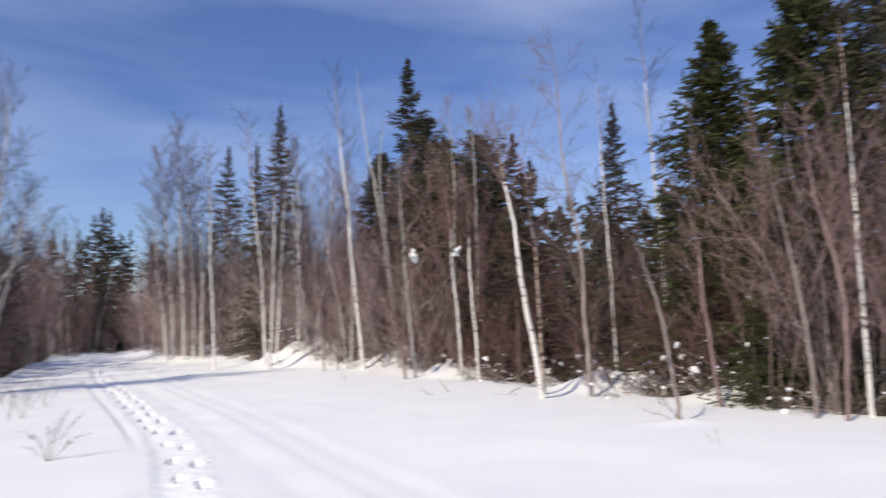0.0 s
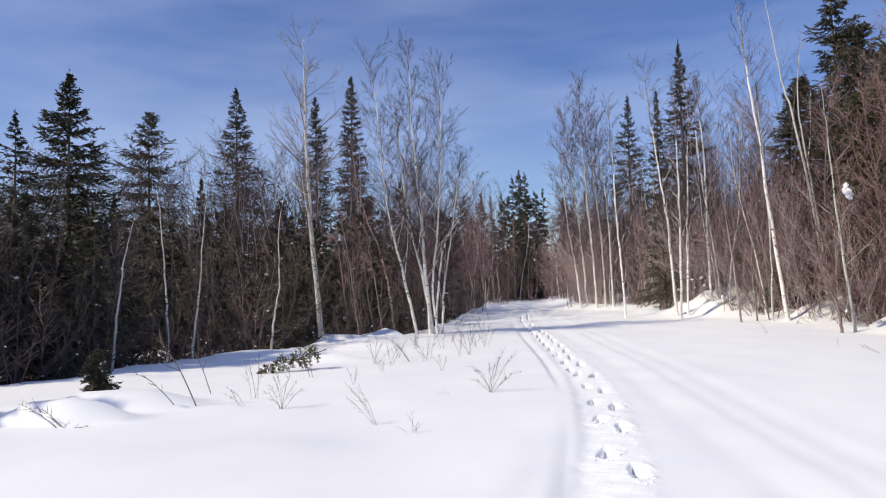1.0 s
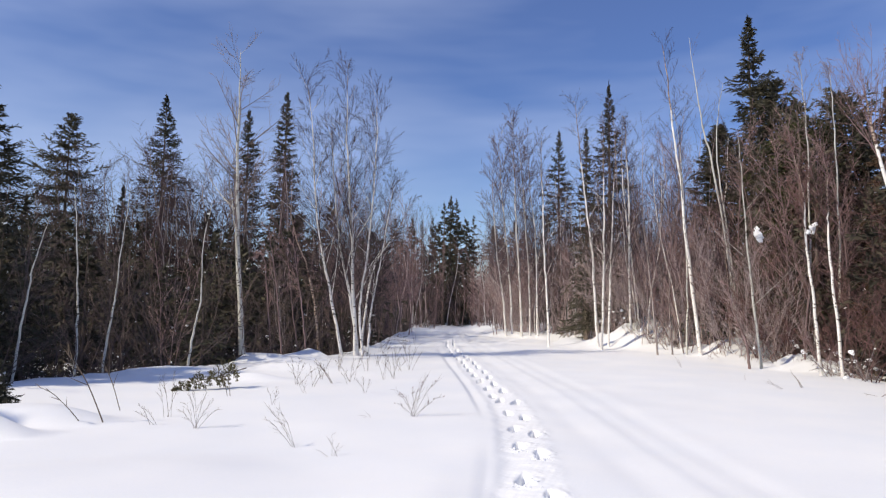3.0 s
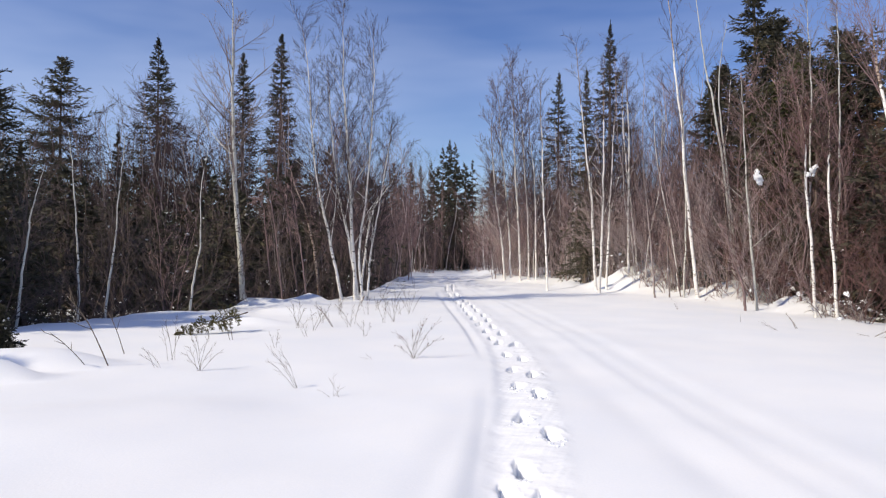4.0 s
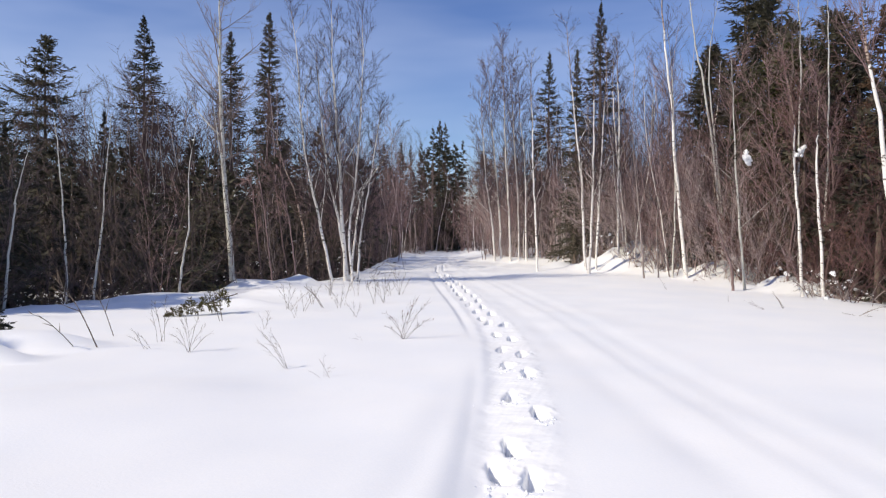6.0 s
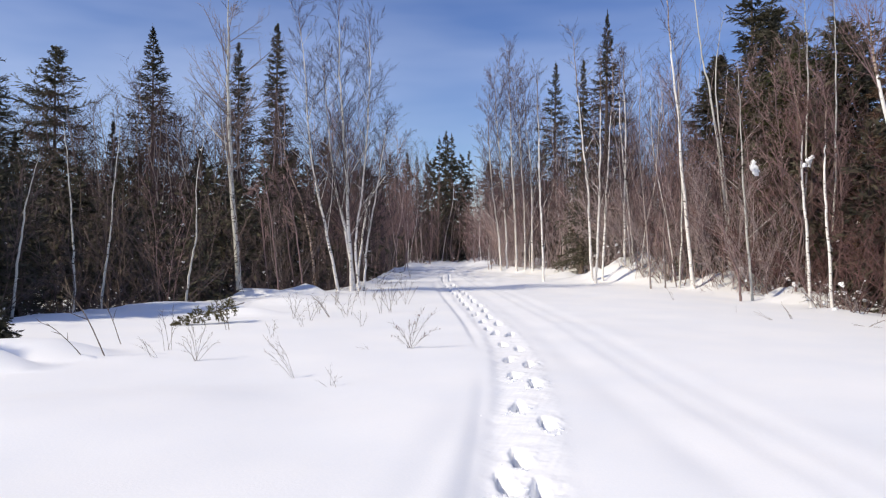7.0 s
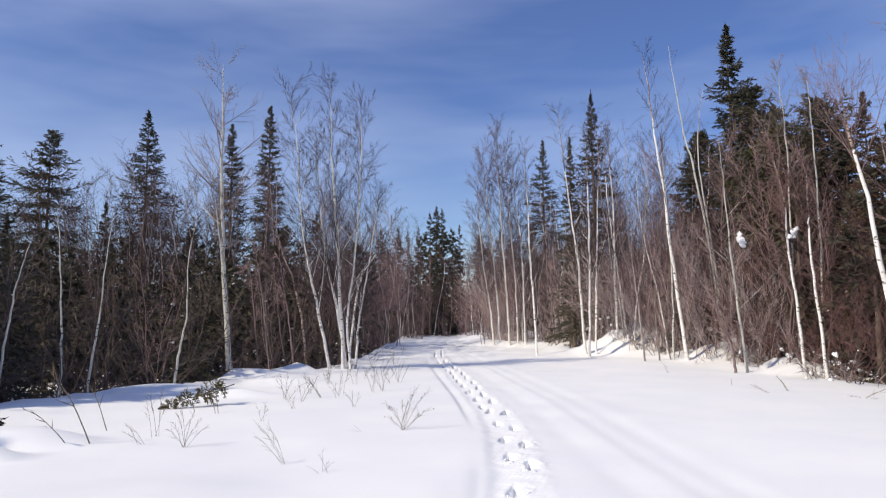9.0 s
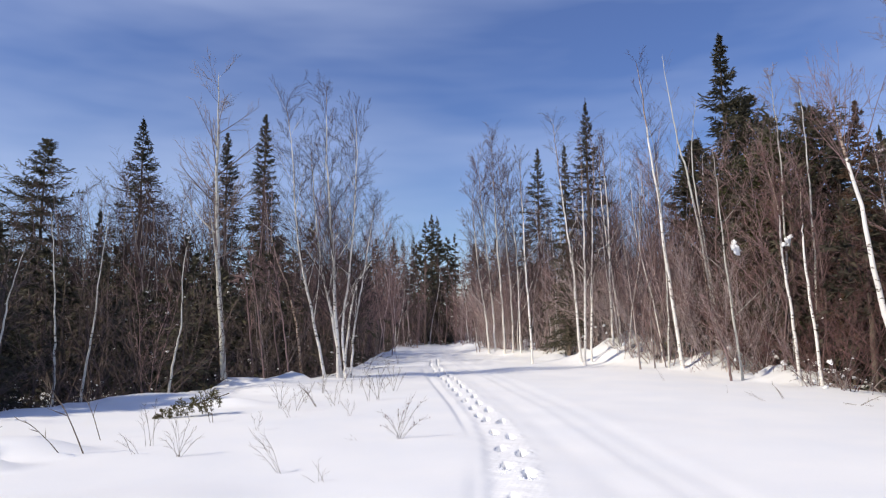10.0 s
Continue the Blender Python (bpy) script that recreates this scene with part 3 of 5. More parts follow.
bare_tree("young_birch", -5.07, 20.81, (((0.0, -0.0, 0.0), (-0.17, -0.0, 1.51), (-0.38, -0.01, 3.08), (-0.59, -0.01, 4.12)),), 0.028, BROWN_BARK, TWIG_BROWN, 104, "thin brown birch sapling in a close cluster", "sapling", limbs=14, first=0.35, reach=0.2, rise=30, fine=(6, 7), group="saplings at the wood's edge")
bare_tree("young_birch", -4.86, 22.22, (((0.0, -0.0, 0.0), (-0.19, -0.15, 1.51), (-0.41, -0.31, 3.36), (-0.63, -0.46, 3.92)),), 0.028, BROWN_BARK, TWIG_BROWN, 105, "thin brown birch sapling in a close cluster", "sapling", limbs=14, first=0.35, reach=0.2, rise=30, fine=(6, 7), group="saplings at the wood's edge")
bare_tree("young_birch", -4.44, 21.29, (((0.0, -0.0, 0.0), (-0.18, -0.01, 1.51), (-0.39, -0.02, 2.75), (-0.6, -0.02, 4.18)),), 0.028, BROWN_BARK, TWIG_BROWN, 106, "thin brown birch sapling in a close cluster", "sapling", limbs=14, first=0.35, reach=0.2, rise=30, fine=(6, 7), group="saplings at the wood's edge")
bare_tree("young_birch", -5.58, 21.76, (((0.0, -0.0, 0.0), (-0.18, -0.01, 1.51), (-0.4, -0.02, 3.51), (-0.62, -0.03, 3.69)),), 0.028, BROWN_BARK, TWIG_BROWN, 107, "thin brown birch sapling in a close cluster", "sapling", limbs=14, first=0.35, reach=0.2, rise=30, fine=(6, 7), group="saplings at the wood's edge")
bare_tree("young_birch", -8.53, 15.59, (((0.0, -0.0, 0.0), (0.01, -0.02, 1.01), (-0.03, -0.05, 2.19), (-0.13, -0.07, 3.62), (-0.23, -0.09, 4.66)),), 0.032, ASPEN, TWIG_SHADED, 108, "thin pale sapling with fine bare twigs", "sapling", limbs=18, first=0.3, reach=0.25, rise=40, fine=(6, 7), group="saplings at the wood's edge")
bare_tree("young_birch", -8.12, 15.98, (((0.0, 0.0, 0.0), (0.09, 0.03, 1.0), (0.2, 0.06, 1.93), (0.28, 0.09, 3.27), (0.4, 0.12, 4.6)),), 0.032, ASPEN, TWIG_SHADED, 109, "thin pale sapling with fine bare twigs", "sapling", limbs=18, first=0.3, reach=0.25, rise=40, fine=(6, 7), group="saplings at the wood's edge")
bare_tree("young_birch", -6.66, 17.43, (((0.0, 0.0, 0.0), (0.1, 0.05, 0.95), (0.23, 0.1, 1.82), (0.2, 0.15, 3.13), (0.38, 0.21, 4.44)),), 0.032, ASPEN, TWIG_SHADED, 110, "thin pale sapling with fine bare twigs", "sapling", limbs=18, first=0.3, reach=0.25, rise=40, fine=(6, 7), group="saplings at the wood's edge")
bare_tree("young_birch", -9.08, 14.20, (((0.0, -0.0, 0.0), (0.14, -0.02, 1.3), (0.32, -0.03, 2.61), (0.62, -0.05, 3.67)),), 0.032, ASPEN, TWIG_SHADED, 111, "thin pale sapling with fine bare twigs", "sapling", limbs=18, first=0.3, reach=0.25, rise=40, fine=(6, 7), group="saplings at the wood's edge")
bare_tree("birch", 3.36, 39.91, (((0.0, 0.0, 0.0), (-0.23, 0.04, 2.43), (-0.57, 0.09, 4.76), (-0.83, 0.13, 7.76), (-0.9, 0.17, 10.43)),), 0.06, BIRCH, TWIG_PINK, 112, "slender white-barked birch with bare purplish twigs", "birch", limbs=56, first=0.22, reach=0.23, rise=36, fine=(8, 9), thick=0.0055, pale=True, lift=0.02, fall=0.5, group='birches beside the far trail')
bare_tree("birch", 3.72, 40.17, (((0.0, -0.0, 0.0), (-0.17, -0.09, 3.11), (-0.5, -0.19, 6.46), (-0.77, -0.28, 9.14), (-0.91, -0.38, 11.49)),), 0.06, BIRCH, TWIG_PINK, 113, "slender white-barked birch with bare purplish twigs", "birch", limbs=56, first=0.22, reach=0.23, rise=36, fine=(8, 9), thick=0.0055, pale=True, lift=0.02, fall=0.5, group='birches beside the far trail')
bare_tree("birch", 4.22, 39.49, (((0.0, -0.0, 0.0), (-0.13, -0.04, 3.08), (-0.4, -0.08, 6.71), (-0.49, -0.13, 9.67), (-0.66, -0.17, 12.64)),), 0.065, BIRCH, TWIG_PINK, 114, "slender white-barked birch with bare purplish twigs", "birch", limbs=56, first=0.22, reach=0.23, rise=36, fine=(8, 9), thick=0.0055, pale=True, lift=0.02, fall=0.5, group='birches beside the far trail')
bare_tree("birch", 4.64, 39.17, (((0.0, -0.0, 0.0), (-0.03, -0.05, 3.07), (-0.26, -0.1, 6.01), (-0.46, -0.15, 8.95), (-0.69, -0.2, 11.57)),), 0.05, BIRCH, TWIG_PINK, 115, "slender white-barked birch with bare purplish twigs", "birch", limbs=56, first=0.22, reach=0.23, rise=36, fine=(8, 9), thick=0.0055, pale=True, lift=0.02, fall=0.5, group='birches beside the far trail')
bare_tree("birch", 5.07, 38.98, (((0.0, -0.0, 0.0), (-0.07, -0.07, 2.41), (-0.16, -0.15, 5.67), (-0.49, -0.22, 8.27), (-0.65, -0.3, 10.55)),), 0.05, BIRCH, TWIG_PINK, 116, "slender white-barked birch with bare purplish twigs", "birch", limbs=56, first=0.22, reach=0.23, rise=36, fine=(8, 9), thick=0.0055, pale=True, lift=0.02, fall=0.5, group='birches beside the far trail')
bare_tree("birch", 4.50, 30.67, (((0.0, 0.0, 0.0), (-0.13, 0.0, 2.75), (-0.26, 0.0, 5.31), (-0.36, 0.01, 7.87), (-0.38, 0.01, 9.66)),), 0.05, BIRCH, TWIG_BIRCH, 117, "slender white-barked birch with bare purplish twigs", "birch", limbs=46, first=0.28, reach=0.19, rise=36, pale=True, fine=(7, 7), thick=0.0034, lift=0.015, group='birches along the right side of the trail')
bare_tree("birch", 6.49, 29.67, (((0.0, -0.0, 0.0), (-0.15, -0.01, 2.22), (-0.27, -0.02, 4.2), (-0.59, -0.03, 6.68), (-0.84, -0.05, 9.15), (-1.02, -0.06, 11.01)),), 0.06, BIRCH, TWIG_BIRCH, 118, "slender white-barked birch with bare purplish twigs", "birch", limbs=46, first=0.28, reach=0.19, rise=36, pale=True, fine=(7, 7), thick=0.0034, lift=0.015, group='birches along the right side of the trail')
bare_tree("birch", 6.42, 28.71, (((0.0, 0.0, 0.0), (0.1, 0.02, 2.68), (0.14, 0.05, 5.55), (0.12, 0.07, 7.71), (0.14, 0.1, 9.87)),), 0.055, BIRCH, TWIG_BIRCH, 119, "slender white-barked birch with bare purplish twigs", "birch", limbs=46, first=0.28, reach=0.19, rise=36, pale=True, fine=(7, 7), thick=0.0034, lift=0.015, group='birches along the right side of the trail')
bare_tree("birch", 6.91, 29.57, (((0.0, -0.0, 0.0), (0.05, -0.02, 2.22), (0.15, -0.04, 4.69), (0.27, -0.06, 7.65), (0.39, -0.08, 9.87)),), 0.05, BIRCH, TWIG_BIRCH, 120, "slender white-barked birch with bare purplish twigs", "birch", limbs=46, first=0.28, reach=0.19, rise=36, pale=True, fine=(7, 7), thick=0.0034, lift=0.015, group='birches along the right side of the trail')
bare_tree("birch", 8.04, 30.18, (((0.0, 0.0, 0.0), (-0.03, 0.07, 2.73), (0.0, 0.13, 5.76), (-0.08, 0.2, 8.02), (-0.13, 0.26, 9.79)),), 0.055, BIRCH, TWIG_BIRCH, 121, "slender white-barked birch with bare purplish twigs", "birch", limbs=46, first=0.28, reach=0.19, rise=36, pale=True, fine=(7, 7), thick=0.0034, lift=0.015, group='birches along the right side of the trail')
bare_tree("birch", 8.57, 30.75, (((0.0, -0.0, 0.0), (-0.26, -0.05, 2.24), (-0.59, -0.1, 4.81), (-0.77, -0.15, 7.37), (-0.72, -0.2, 9.17)),), 0.045, BIRCH, TWIG_BIRCH, 122, "slender white-barked birch with bare purplish twigs", "birch", limbs=46, first=0.28, reach=0.19, rise=36, pale=True, fine=(7, 7), thick=0.0034, lift=0.015, group='birches along the right side of the trail')
bare_tree("birch", 9.40, 25.55, (((0.0, 0.0, 0.0), (-0.28, 0.01, 2.56), (-0.53, 0.02, 4.9), (-0.64, 0.03, 6.61), (-0.92, 0.04, 8.74), (-1.13, 0.05, 10.88), (-1.28, 0.06, 12.26)),), 0.07, BIRCH, TWIG_BIRCH, 123, "slender white-barked birch with bare purplish twigs", "birch", limbs=20, first=0.35, reach=0.18, rise=34, fine=(6, 7), thick=0.004)
bare_tree("birch", 9.03, 26.02, (((0.0, -0.0, 0.0), (0.04, -0.08, 2.58), (-0.07, -0.16, 5.4), (-0.22, -0.24, 7.79), (-0.52, -0.32, 9.96)),), 0.034, ASPEN, TWIG_BIRCH, 124, "thin bare young tree with greyish bark", "birch", limbs=20, first=0.35, reach=0.18, rise=34, fine=(6, 7), thick=0.004)
bare_tree("young_tree", 10.71, 26.86, (((0.0, -0.0, 0.0), (-0.49, -0.07, 1.71), (-0.83, -0.14, 3.51), (-1.17, -0.21, 5.75)),), 0.035, GREY_BARK, TWIG_BIRCH, 125, "thin bare young tree with greyish bark", "tree", limbs=20, first=0.35, reach=0.18, rise=34, fine=(6, 7), thick=0.004)
bare_tree("birch", 10.66, 26.01, (((0.0, 0.0, 0.0), (0.0, 0.01, 2.14), (-0.11, 0.02, 3.66), (-0.28, 0.03, 5.62)),), 0.03, BIRCH_RED, TWIG_BIRCH, 126, "thin bare young tree with greyish bark", "birch", limbs=20, first=0.35, reach=0.18, rise=34, fine=(6, 7), thick=0.004)
bare_tree("young_tree", 7.86, 25.74, (((0.0, -0.0, 0.0), (-0.21, -0.06, 2.14), (-0.43, -0.12, 4.07), (-0.69, -0.18, 6.22)),), 0.035, GREY_BARK, TWIG_BIRCH, 127, "thin bare young tree with greyish bark", "tree", limbs=20, first=0.35, reach=0.18, rise=34, fine=(6, 7), thick=0.004)
bare_tree("young_tree", 8.55, 26.19, (((0.0, 0.0, 0.0), (-0.07, 0.07, 2.15), (0.11, 0.14, 4.33), (0.33, 0.21, 6.52)),), 0.03, GREY_BARK, TWIG_BIRCH, 128, "thin bare young tree with greyish bark", "tree", limbs=20, first=0.35, reach=0.18, rise=34, fine=(6, 7), thick=0.004)
bare_tree("dead_aspen", 11.40, 27.00, (((0.0, 0.0, 0.0), (-0.34, 0.03, 3.74), (-0.86, 0.06, 7.23), (-1.17, 0.09, 8.7), (-1.46, 0.13, 10.73), (-1.69, 0.16, 12.64)), ((0.0, 0.0, 0.0), (-0.23, 0.03, 3.74), (-0.63, 0.05, 7.12), (-0.63, 0.08, 8.92), (-0.34, 0.1, 10.73)),), 0.055, ASPEN, TWIG_GREY, 129, "pale dead aspen top with a few bare forks", "aspen", limbs=9, first=0.6, reach=0.14, rise=40, fine=(3, 2))
grey_maple = bare_tree("maple", 9.79, 21.50, (((0, 0, 0), (-0.18, 0, 1.94), (-0.35, 0, 3.93), (-0.48, 0, 5.96), (-0.58, 0, 7.66)),), 0.045, ASPEN, TWIG_GREY, 130, "slim grey maple with spreading bare limbs", "maple", limbs=20, first=0.25, reach=0.3, rise=54, fine=(7, 7), pale=True)
forked_birch = bare_tree("birch", 10.72, 19.80, (((0, 0, 0), (-0.13, 0, 1.91), (-0.33, 0, 3.9), (-0.36, 0, 5.28), (-0.65, 0, 6.83)),), 0.05, BIRCH, TWIG_RED, 131, "white birch that forks into reddish upper stems", "birch", white=0.7, limbs=18, first=0.45, reach=0.34, rise=26, fine=(8, 8))
bare_tree("birch", 10.99, 19.20, (((0, 0, 0), (-0.13, 0, 1.9), (-0.27, 0, 3.83), (-0.25, 0, 4.83), (-0.25, 0, 6.17)),), 0.048, BIRCH, TWIG_RED, 132, "white birch with bare reddish upper twigs", "birch", limbs=16, first=0.5, reach=0.34, rise=26, fine=(8, 8))
snow_rng = np.random.default_rng(9)
lumps_on(grey_maple, snow_rng, ((-0.05, -0.1, 4.26), (0.03, -0.1, 4.14), (-0.09, -0.1, 4.40), (-0.03, -0.13, 4.06)), (0.2, 0.15, 0.14, 0.12), 1.3, BIG_LUMPS)
lumps_on(forked_birch, snow_rng, ((-0.19, -0.1, 4.29), (-0.09, -0.1, 4.42), (-0.30, -0.1, 4.19), (-0.17, -0.12, 4.17)), (0.17, 0.15, 0.13, 0.12), 1.1, BIG_LUMPS)
bare_tree("stump_sapling", 9.32, 21.30, (((0.0, -0.0, 0.0), (-0.14, -0.15, 0.8), (-0.59, -0.29, 1.87), (-0.82, -0.44, 2.76)),), 0.045, BROWN_BARK, TWIG_BROWN, 136, "crooked dark sapling leaning over the snow", "sapling", limbs=8, first=0.4, reach=0.3)
bare_tree("birch", 9.28, 13.27, (((0.0, 0.0, 0.0), (-0.15, 0.11, 1.43), (-0.31, 0.21, 2.63), (-0.49, 0.33, 4.41), (-0.68, 0.45, 5.67), (-0.73, 0.48, 6.31)),), 0.072, BIRCH, TWIG_BROWN, 137, "stout white birch leaning out over the snow with a reddish top", "birch", limbs=20, first=0.6, reach=0.5, rise=22)
bare_tree("birch", 10.06, 14.31, (((0.0, 0.0, 0.0), (-0.04, 0.03, 1.84), (-0.07, 0.05, 3.43), (-0.19, 0.13, 4.91), (-0.28, 0.19, 6.12)),), 0.05, BIRCH_RED, TWIG_BROWN, 138, "young birch with peeling orange-tan bark", "birch", limbs=14, first=0.45, reach=0.18)
bare_tree("maple", 10.87, 13.45, (((0.0, 0.0, 0.0), (-0.07, 0.05, 1.81), (-0.11, 0.09, 3.8), (-0.33, 0.26, 5.56), (-0.44, 0.34, 7.83), (-0.51, 0.4, 9.22)),), 0.055, GREY_BARK, TWIG_GREY, 139, "grey maple with spreading crooked bare limbs", "maple", limbs=20, first=0.2, reach=0.28, rise=52, fine=(9, 11))
bare_tree("sapling", 8.44, 8.24, (((0.0, 0.0, 0.0), (-0.06, 0.06, 0.79), (-0.15, 0.15, 1.71), (-0.31, 0.31, 2.57), (-0.44, 0.43, 3.06)),), 0.035, GREY_BARK, TWIG_GREY, 140, "crooked grey sapling standing alone in the snow", "sapling", limbs=12, first=0.12, reach=0.3, rise=45, fine=(4, 3))
bare_tree("birch", 13.79, 15.83, (((0.0, 0.0, 0.0), (-0.06, 0.05, 3.19), (-0.12, 0.11, 5.8), (-0.14, 0.12, 7.59), (-0.16, 0.14, 9.59)),), 0.042, BIRCH, TWIG_BIRCH, 141, "slender white-barked birch with bare purplish twigs", "birch", limbs=18, first=0.4, reach=0.18)
bare_tree("birch", 14.89, 14.80, (((0.0, 0.0, 0.0), (-0.05, 0.05, 4.14), (-0.16, 0.16, 7.44), (-0.2, 0.2, 9.41), (-0.24, 0.24, 11.61)),), 0.045, BIRCH, TWIG_BIRCH, 142, "slender white-barked birch with bare purplish twigs", "birch", limbs=18, first=0.45, reach=0.16)
bare_tree("young_tree", 11.49, 7.99, (((0.0, 0.0, 0.0), (-0.04, 0.06, 1.68), (-0.18, 0.25, 3.57), (-0.32, 0.44, 5.01)),), 0.038, GREY_BARK, TWIG_GREY, 143, "leaning bare grey young tree", "tree", limbs=18, first=0.25, reach=0.28, rise=44)
bare_tree("young_tree", 11.42, 7.39, (((0.0, 0.0, 0.0), (0.05, -0.07, 2.24), (-0.12, 0.18, 3.97), (-0.16, 0.24, 5.55)),), 0.036, BROWN_BARK, TWIG_BROWN, 144, "bare brown young tree with rising branches", "tree", limbs=20, first=0.2, reach=0.28, rise=40)
bare_tree("birch", 12.37, 7.55, (((0.0, 0.0, 0.0), (0.01, -0.01, 2.79), (0.02, -0.03, 5.45), (0.01, -0.02, 7.68)),), 0.042, BIRCH, TWIG_BIRCH, 145, "slender white-barked birch with bare purplish twigs", "birch", limbs=20, first=0.35, reach=0.2)
bare_tree("young_tree", 11.64, 10.23, (((0.0, 0.0, 0.0), (-0.14, 0.15, 2.21), (-0.19, 0.22, 3.68), (-0.54, 0.59, 4.98)),), 0.04, BROWN_BARK, TWIG_BROWN, 146, "bare brown young tree with rising branches", "tree", limbs=18, first=0.2, reach=0.3, rise=40)
bare_tree("aspen", 12.73, 23.78, (((0.0, 0.0, 0.0), (-0.07, 0.04, 4.87), (-0.05, 0.03, 7.96), (-0.15, 0.08, 10.09), (-0.23, 0.12, 11.39)),), 0.04, ASPEN, TWIG_GREY, 147, "tall pale aspen with a hazy bare crown", "aspen", limbs=22, first=0.55, reach=0.14, rise=35)
bare_tree("aspen", 13.33, 23.45, (((0.0, 0.0, 0.0), (0.1, -0.06, 4.81), (0.09, -0.05, 7.85), (0.04, -0.02, 9.93), (-0.0, 0.0, 10.78)),), 0.04, ASPEN, TWIG_GREY, 148, "tall pale aspen with a hazy bare crown", "aspen", limbs=22, first=0.55, reach=0.14, rise=35)

# ---- conifers ----
settle(conifer("spruce", 12.21, 4.4, 1, "open-crowned dark spruce with uneven tiers", ragged=0.4, power=0.8, count=230, droop=0.5, side=15, tier=0.65), -19.06, 33.00, 62)
settle(conifer("spruce", 14.87, 4.2, 2, "dark green spruce with a narrow pointed top", count=260, side=12), -16.46, 38.00, 8)
settle(conifer("spruce", 14.68, 2.3, 3, "narrow dark fir with a thin top", power=0.8, dead=0.3, count=280), -12.56, 41.00, 302)
settle(conifer("spruce", 14.94, 1.75, 4, "narrow dark fir with a spire top", power=0.75, dead=0.2, count=320, ragged=0.15), -9.51, 38.00, 167)
settle(conifer("spruce", 8.64, 1.4, 5, "dark green spruce with a narrow pointed top"), -16.71, 34.00, 45)
settle(conifer("spruce", 8.03, 1.3, 6, "dark green spruce with a narrow pointed top"), -20.99, 33.00, 266)
settle(conifer("spruce", 7.50, 1.6, 7, "dark green spruce with a narrow pointed top"), -13.19, 36.00, 70)
settle(conifer("spruce", 13.11, 3.4, 8, "broad dark spruce at the bend of the trail", snow=6, count=110, side=7, needle=0.25), 0.00, 68.00, 22)
settle(conifer("spruce", 12.27, 3.0, 9, "dark green spruce with a narrow pointed top", count=90, side=7, tufts=6, needle=0.25), -0.62, 67.00, 215)
settle(conifer("spruce", 12.99, 3.0, 10, "dark green spruce with a narrow pointed top", snow=3, count=90, side=7, needle=0.25), 0.58, 69.00, 322)
settle(conifer("spruce", 11.49, 2.0, 11, "dark green spruce with a narrow pointed top", count=90, side=7, tufts=6, needle=0.25), -1.92, 72.00, 9)
settle(conifer("spruce", 11.40, 1.9, 12, "dark green spruce with a narrow pointed top", count=90, side=7, tufts=6, needle=0.25), -3.15, 74.00, 289)
settle(conifer("spruce", 11.23, 2.2, 13, "dark green spruce with a narrow pointed top", count=90, side=7, tufts=6, needle=0.25), -3.75, 66.00, 68)
settle(conifer("spruce", 10.96, 2.2, 14, "dark green spruce with a narrow pointed top", count=90, side=7, tufts=6, needle=0.25), -5.12, 62.00, 33)
settle(conifer("spruce", 11.36, 2.4, 15, "dark green spruce with a narrow pointed top", count=90, side=7, tufts=6, needle=0.25), 2.49, 71.00, 6)
settle(conifer("spruce", 12.81, 2.9, 16, "dark green spruce with a narrow pointed top"), 6.76, 42.00, 105)
settle(conifer("spruce", 13.13, 2.6, 17, "tall narrow spruce behind birches"), 8.03, 34.00, 261)
settle(conifer("spruce", 11.52, 1.5, 18, "dark green spruce with a narrow pointed top"), 7.27, 36.00, 177)
settle(conifer("spruce", 15.18, 2.6, 19, "ragged dark spruce with a bent spire", start=0.2, ragged=0.6, power=0.85, count=260, needle=0.17), 13.29, 29.63, 307)
settle(conifer("spruce", 12.04, 3.6, 20, "dense dark spruce with a ragged crown", start=0.2, ragged=0.35, power=0.6, count=320, needle=0.18), 13.94, 28.77, 78)
settle(conifer("spruce", 9.97, 2.4, 21, "bushy dark spruce behind bare stems", start=0.15, power=0.6, count=280, needle=0.18), 12.27, 30.60, 113)
settle(conifer("spruce", 9.77, 3.5, 22, "bushy dark spruce behind bare stems", start=0.2, power=0.55, count=300, needle=0.18, needles=NEEDLES_OLIVE), 14.34, 27.45, 92)
settle(conifer("spruce", 10.78, 3.1, 23, "ragged dark spruce with a flat broken top", start=0.2, ragged=0.4, power=0.5, count=310, needle=0.18), 15.74, 26.67, 352)
settle(conifer("spruce", 9.98, 1.6, 24, "thin spruce with rust-coloured needles", needles=NEEDLES_DRY, power=0.8), 14.77, 22.57, 338)
settle(conifer("spruce", 9.69, 2.0, 25, "dark green spruce with a narrow pointed top"), 14.94, 16.82, 122)
settle(conifer("spruce", 10.55, 3.2, 26, "large full dark green spruce", count=360, needles=NEEDLES_OLIVE, power=0.8, side=13, needle=0.18, tufts=8), 14.86, 12.62, 156)
settle(conifer("spruce", 10.56, 2.8, 27, "large dark green spruce", count=380, needles=NEEDLES_OLIVE, power=0.6, side=12, needle=0.19, tufts=8), 14.61, 9.62, 113)
settle(conifer("spruce", 10.10, 2.6, 28, "large dark green spruce", power=0.6, count=320, needle=0.18), 14.98, 8.04, 268)
settle(conifer("spruce", 9.02, 3.3, 29, "full dark green spruce with a long leader", count=240, side=12), -12.78, 17.94, 14)
settle(conifer("spruce", 9.00, 2.4, 30, "narrow dark spruce with a bare gap below its top", count=120), -16.97, 21.03, 24)



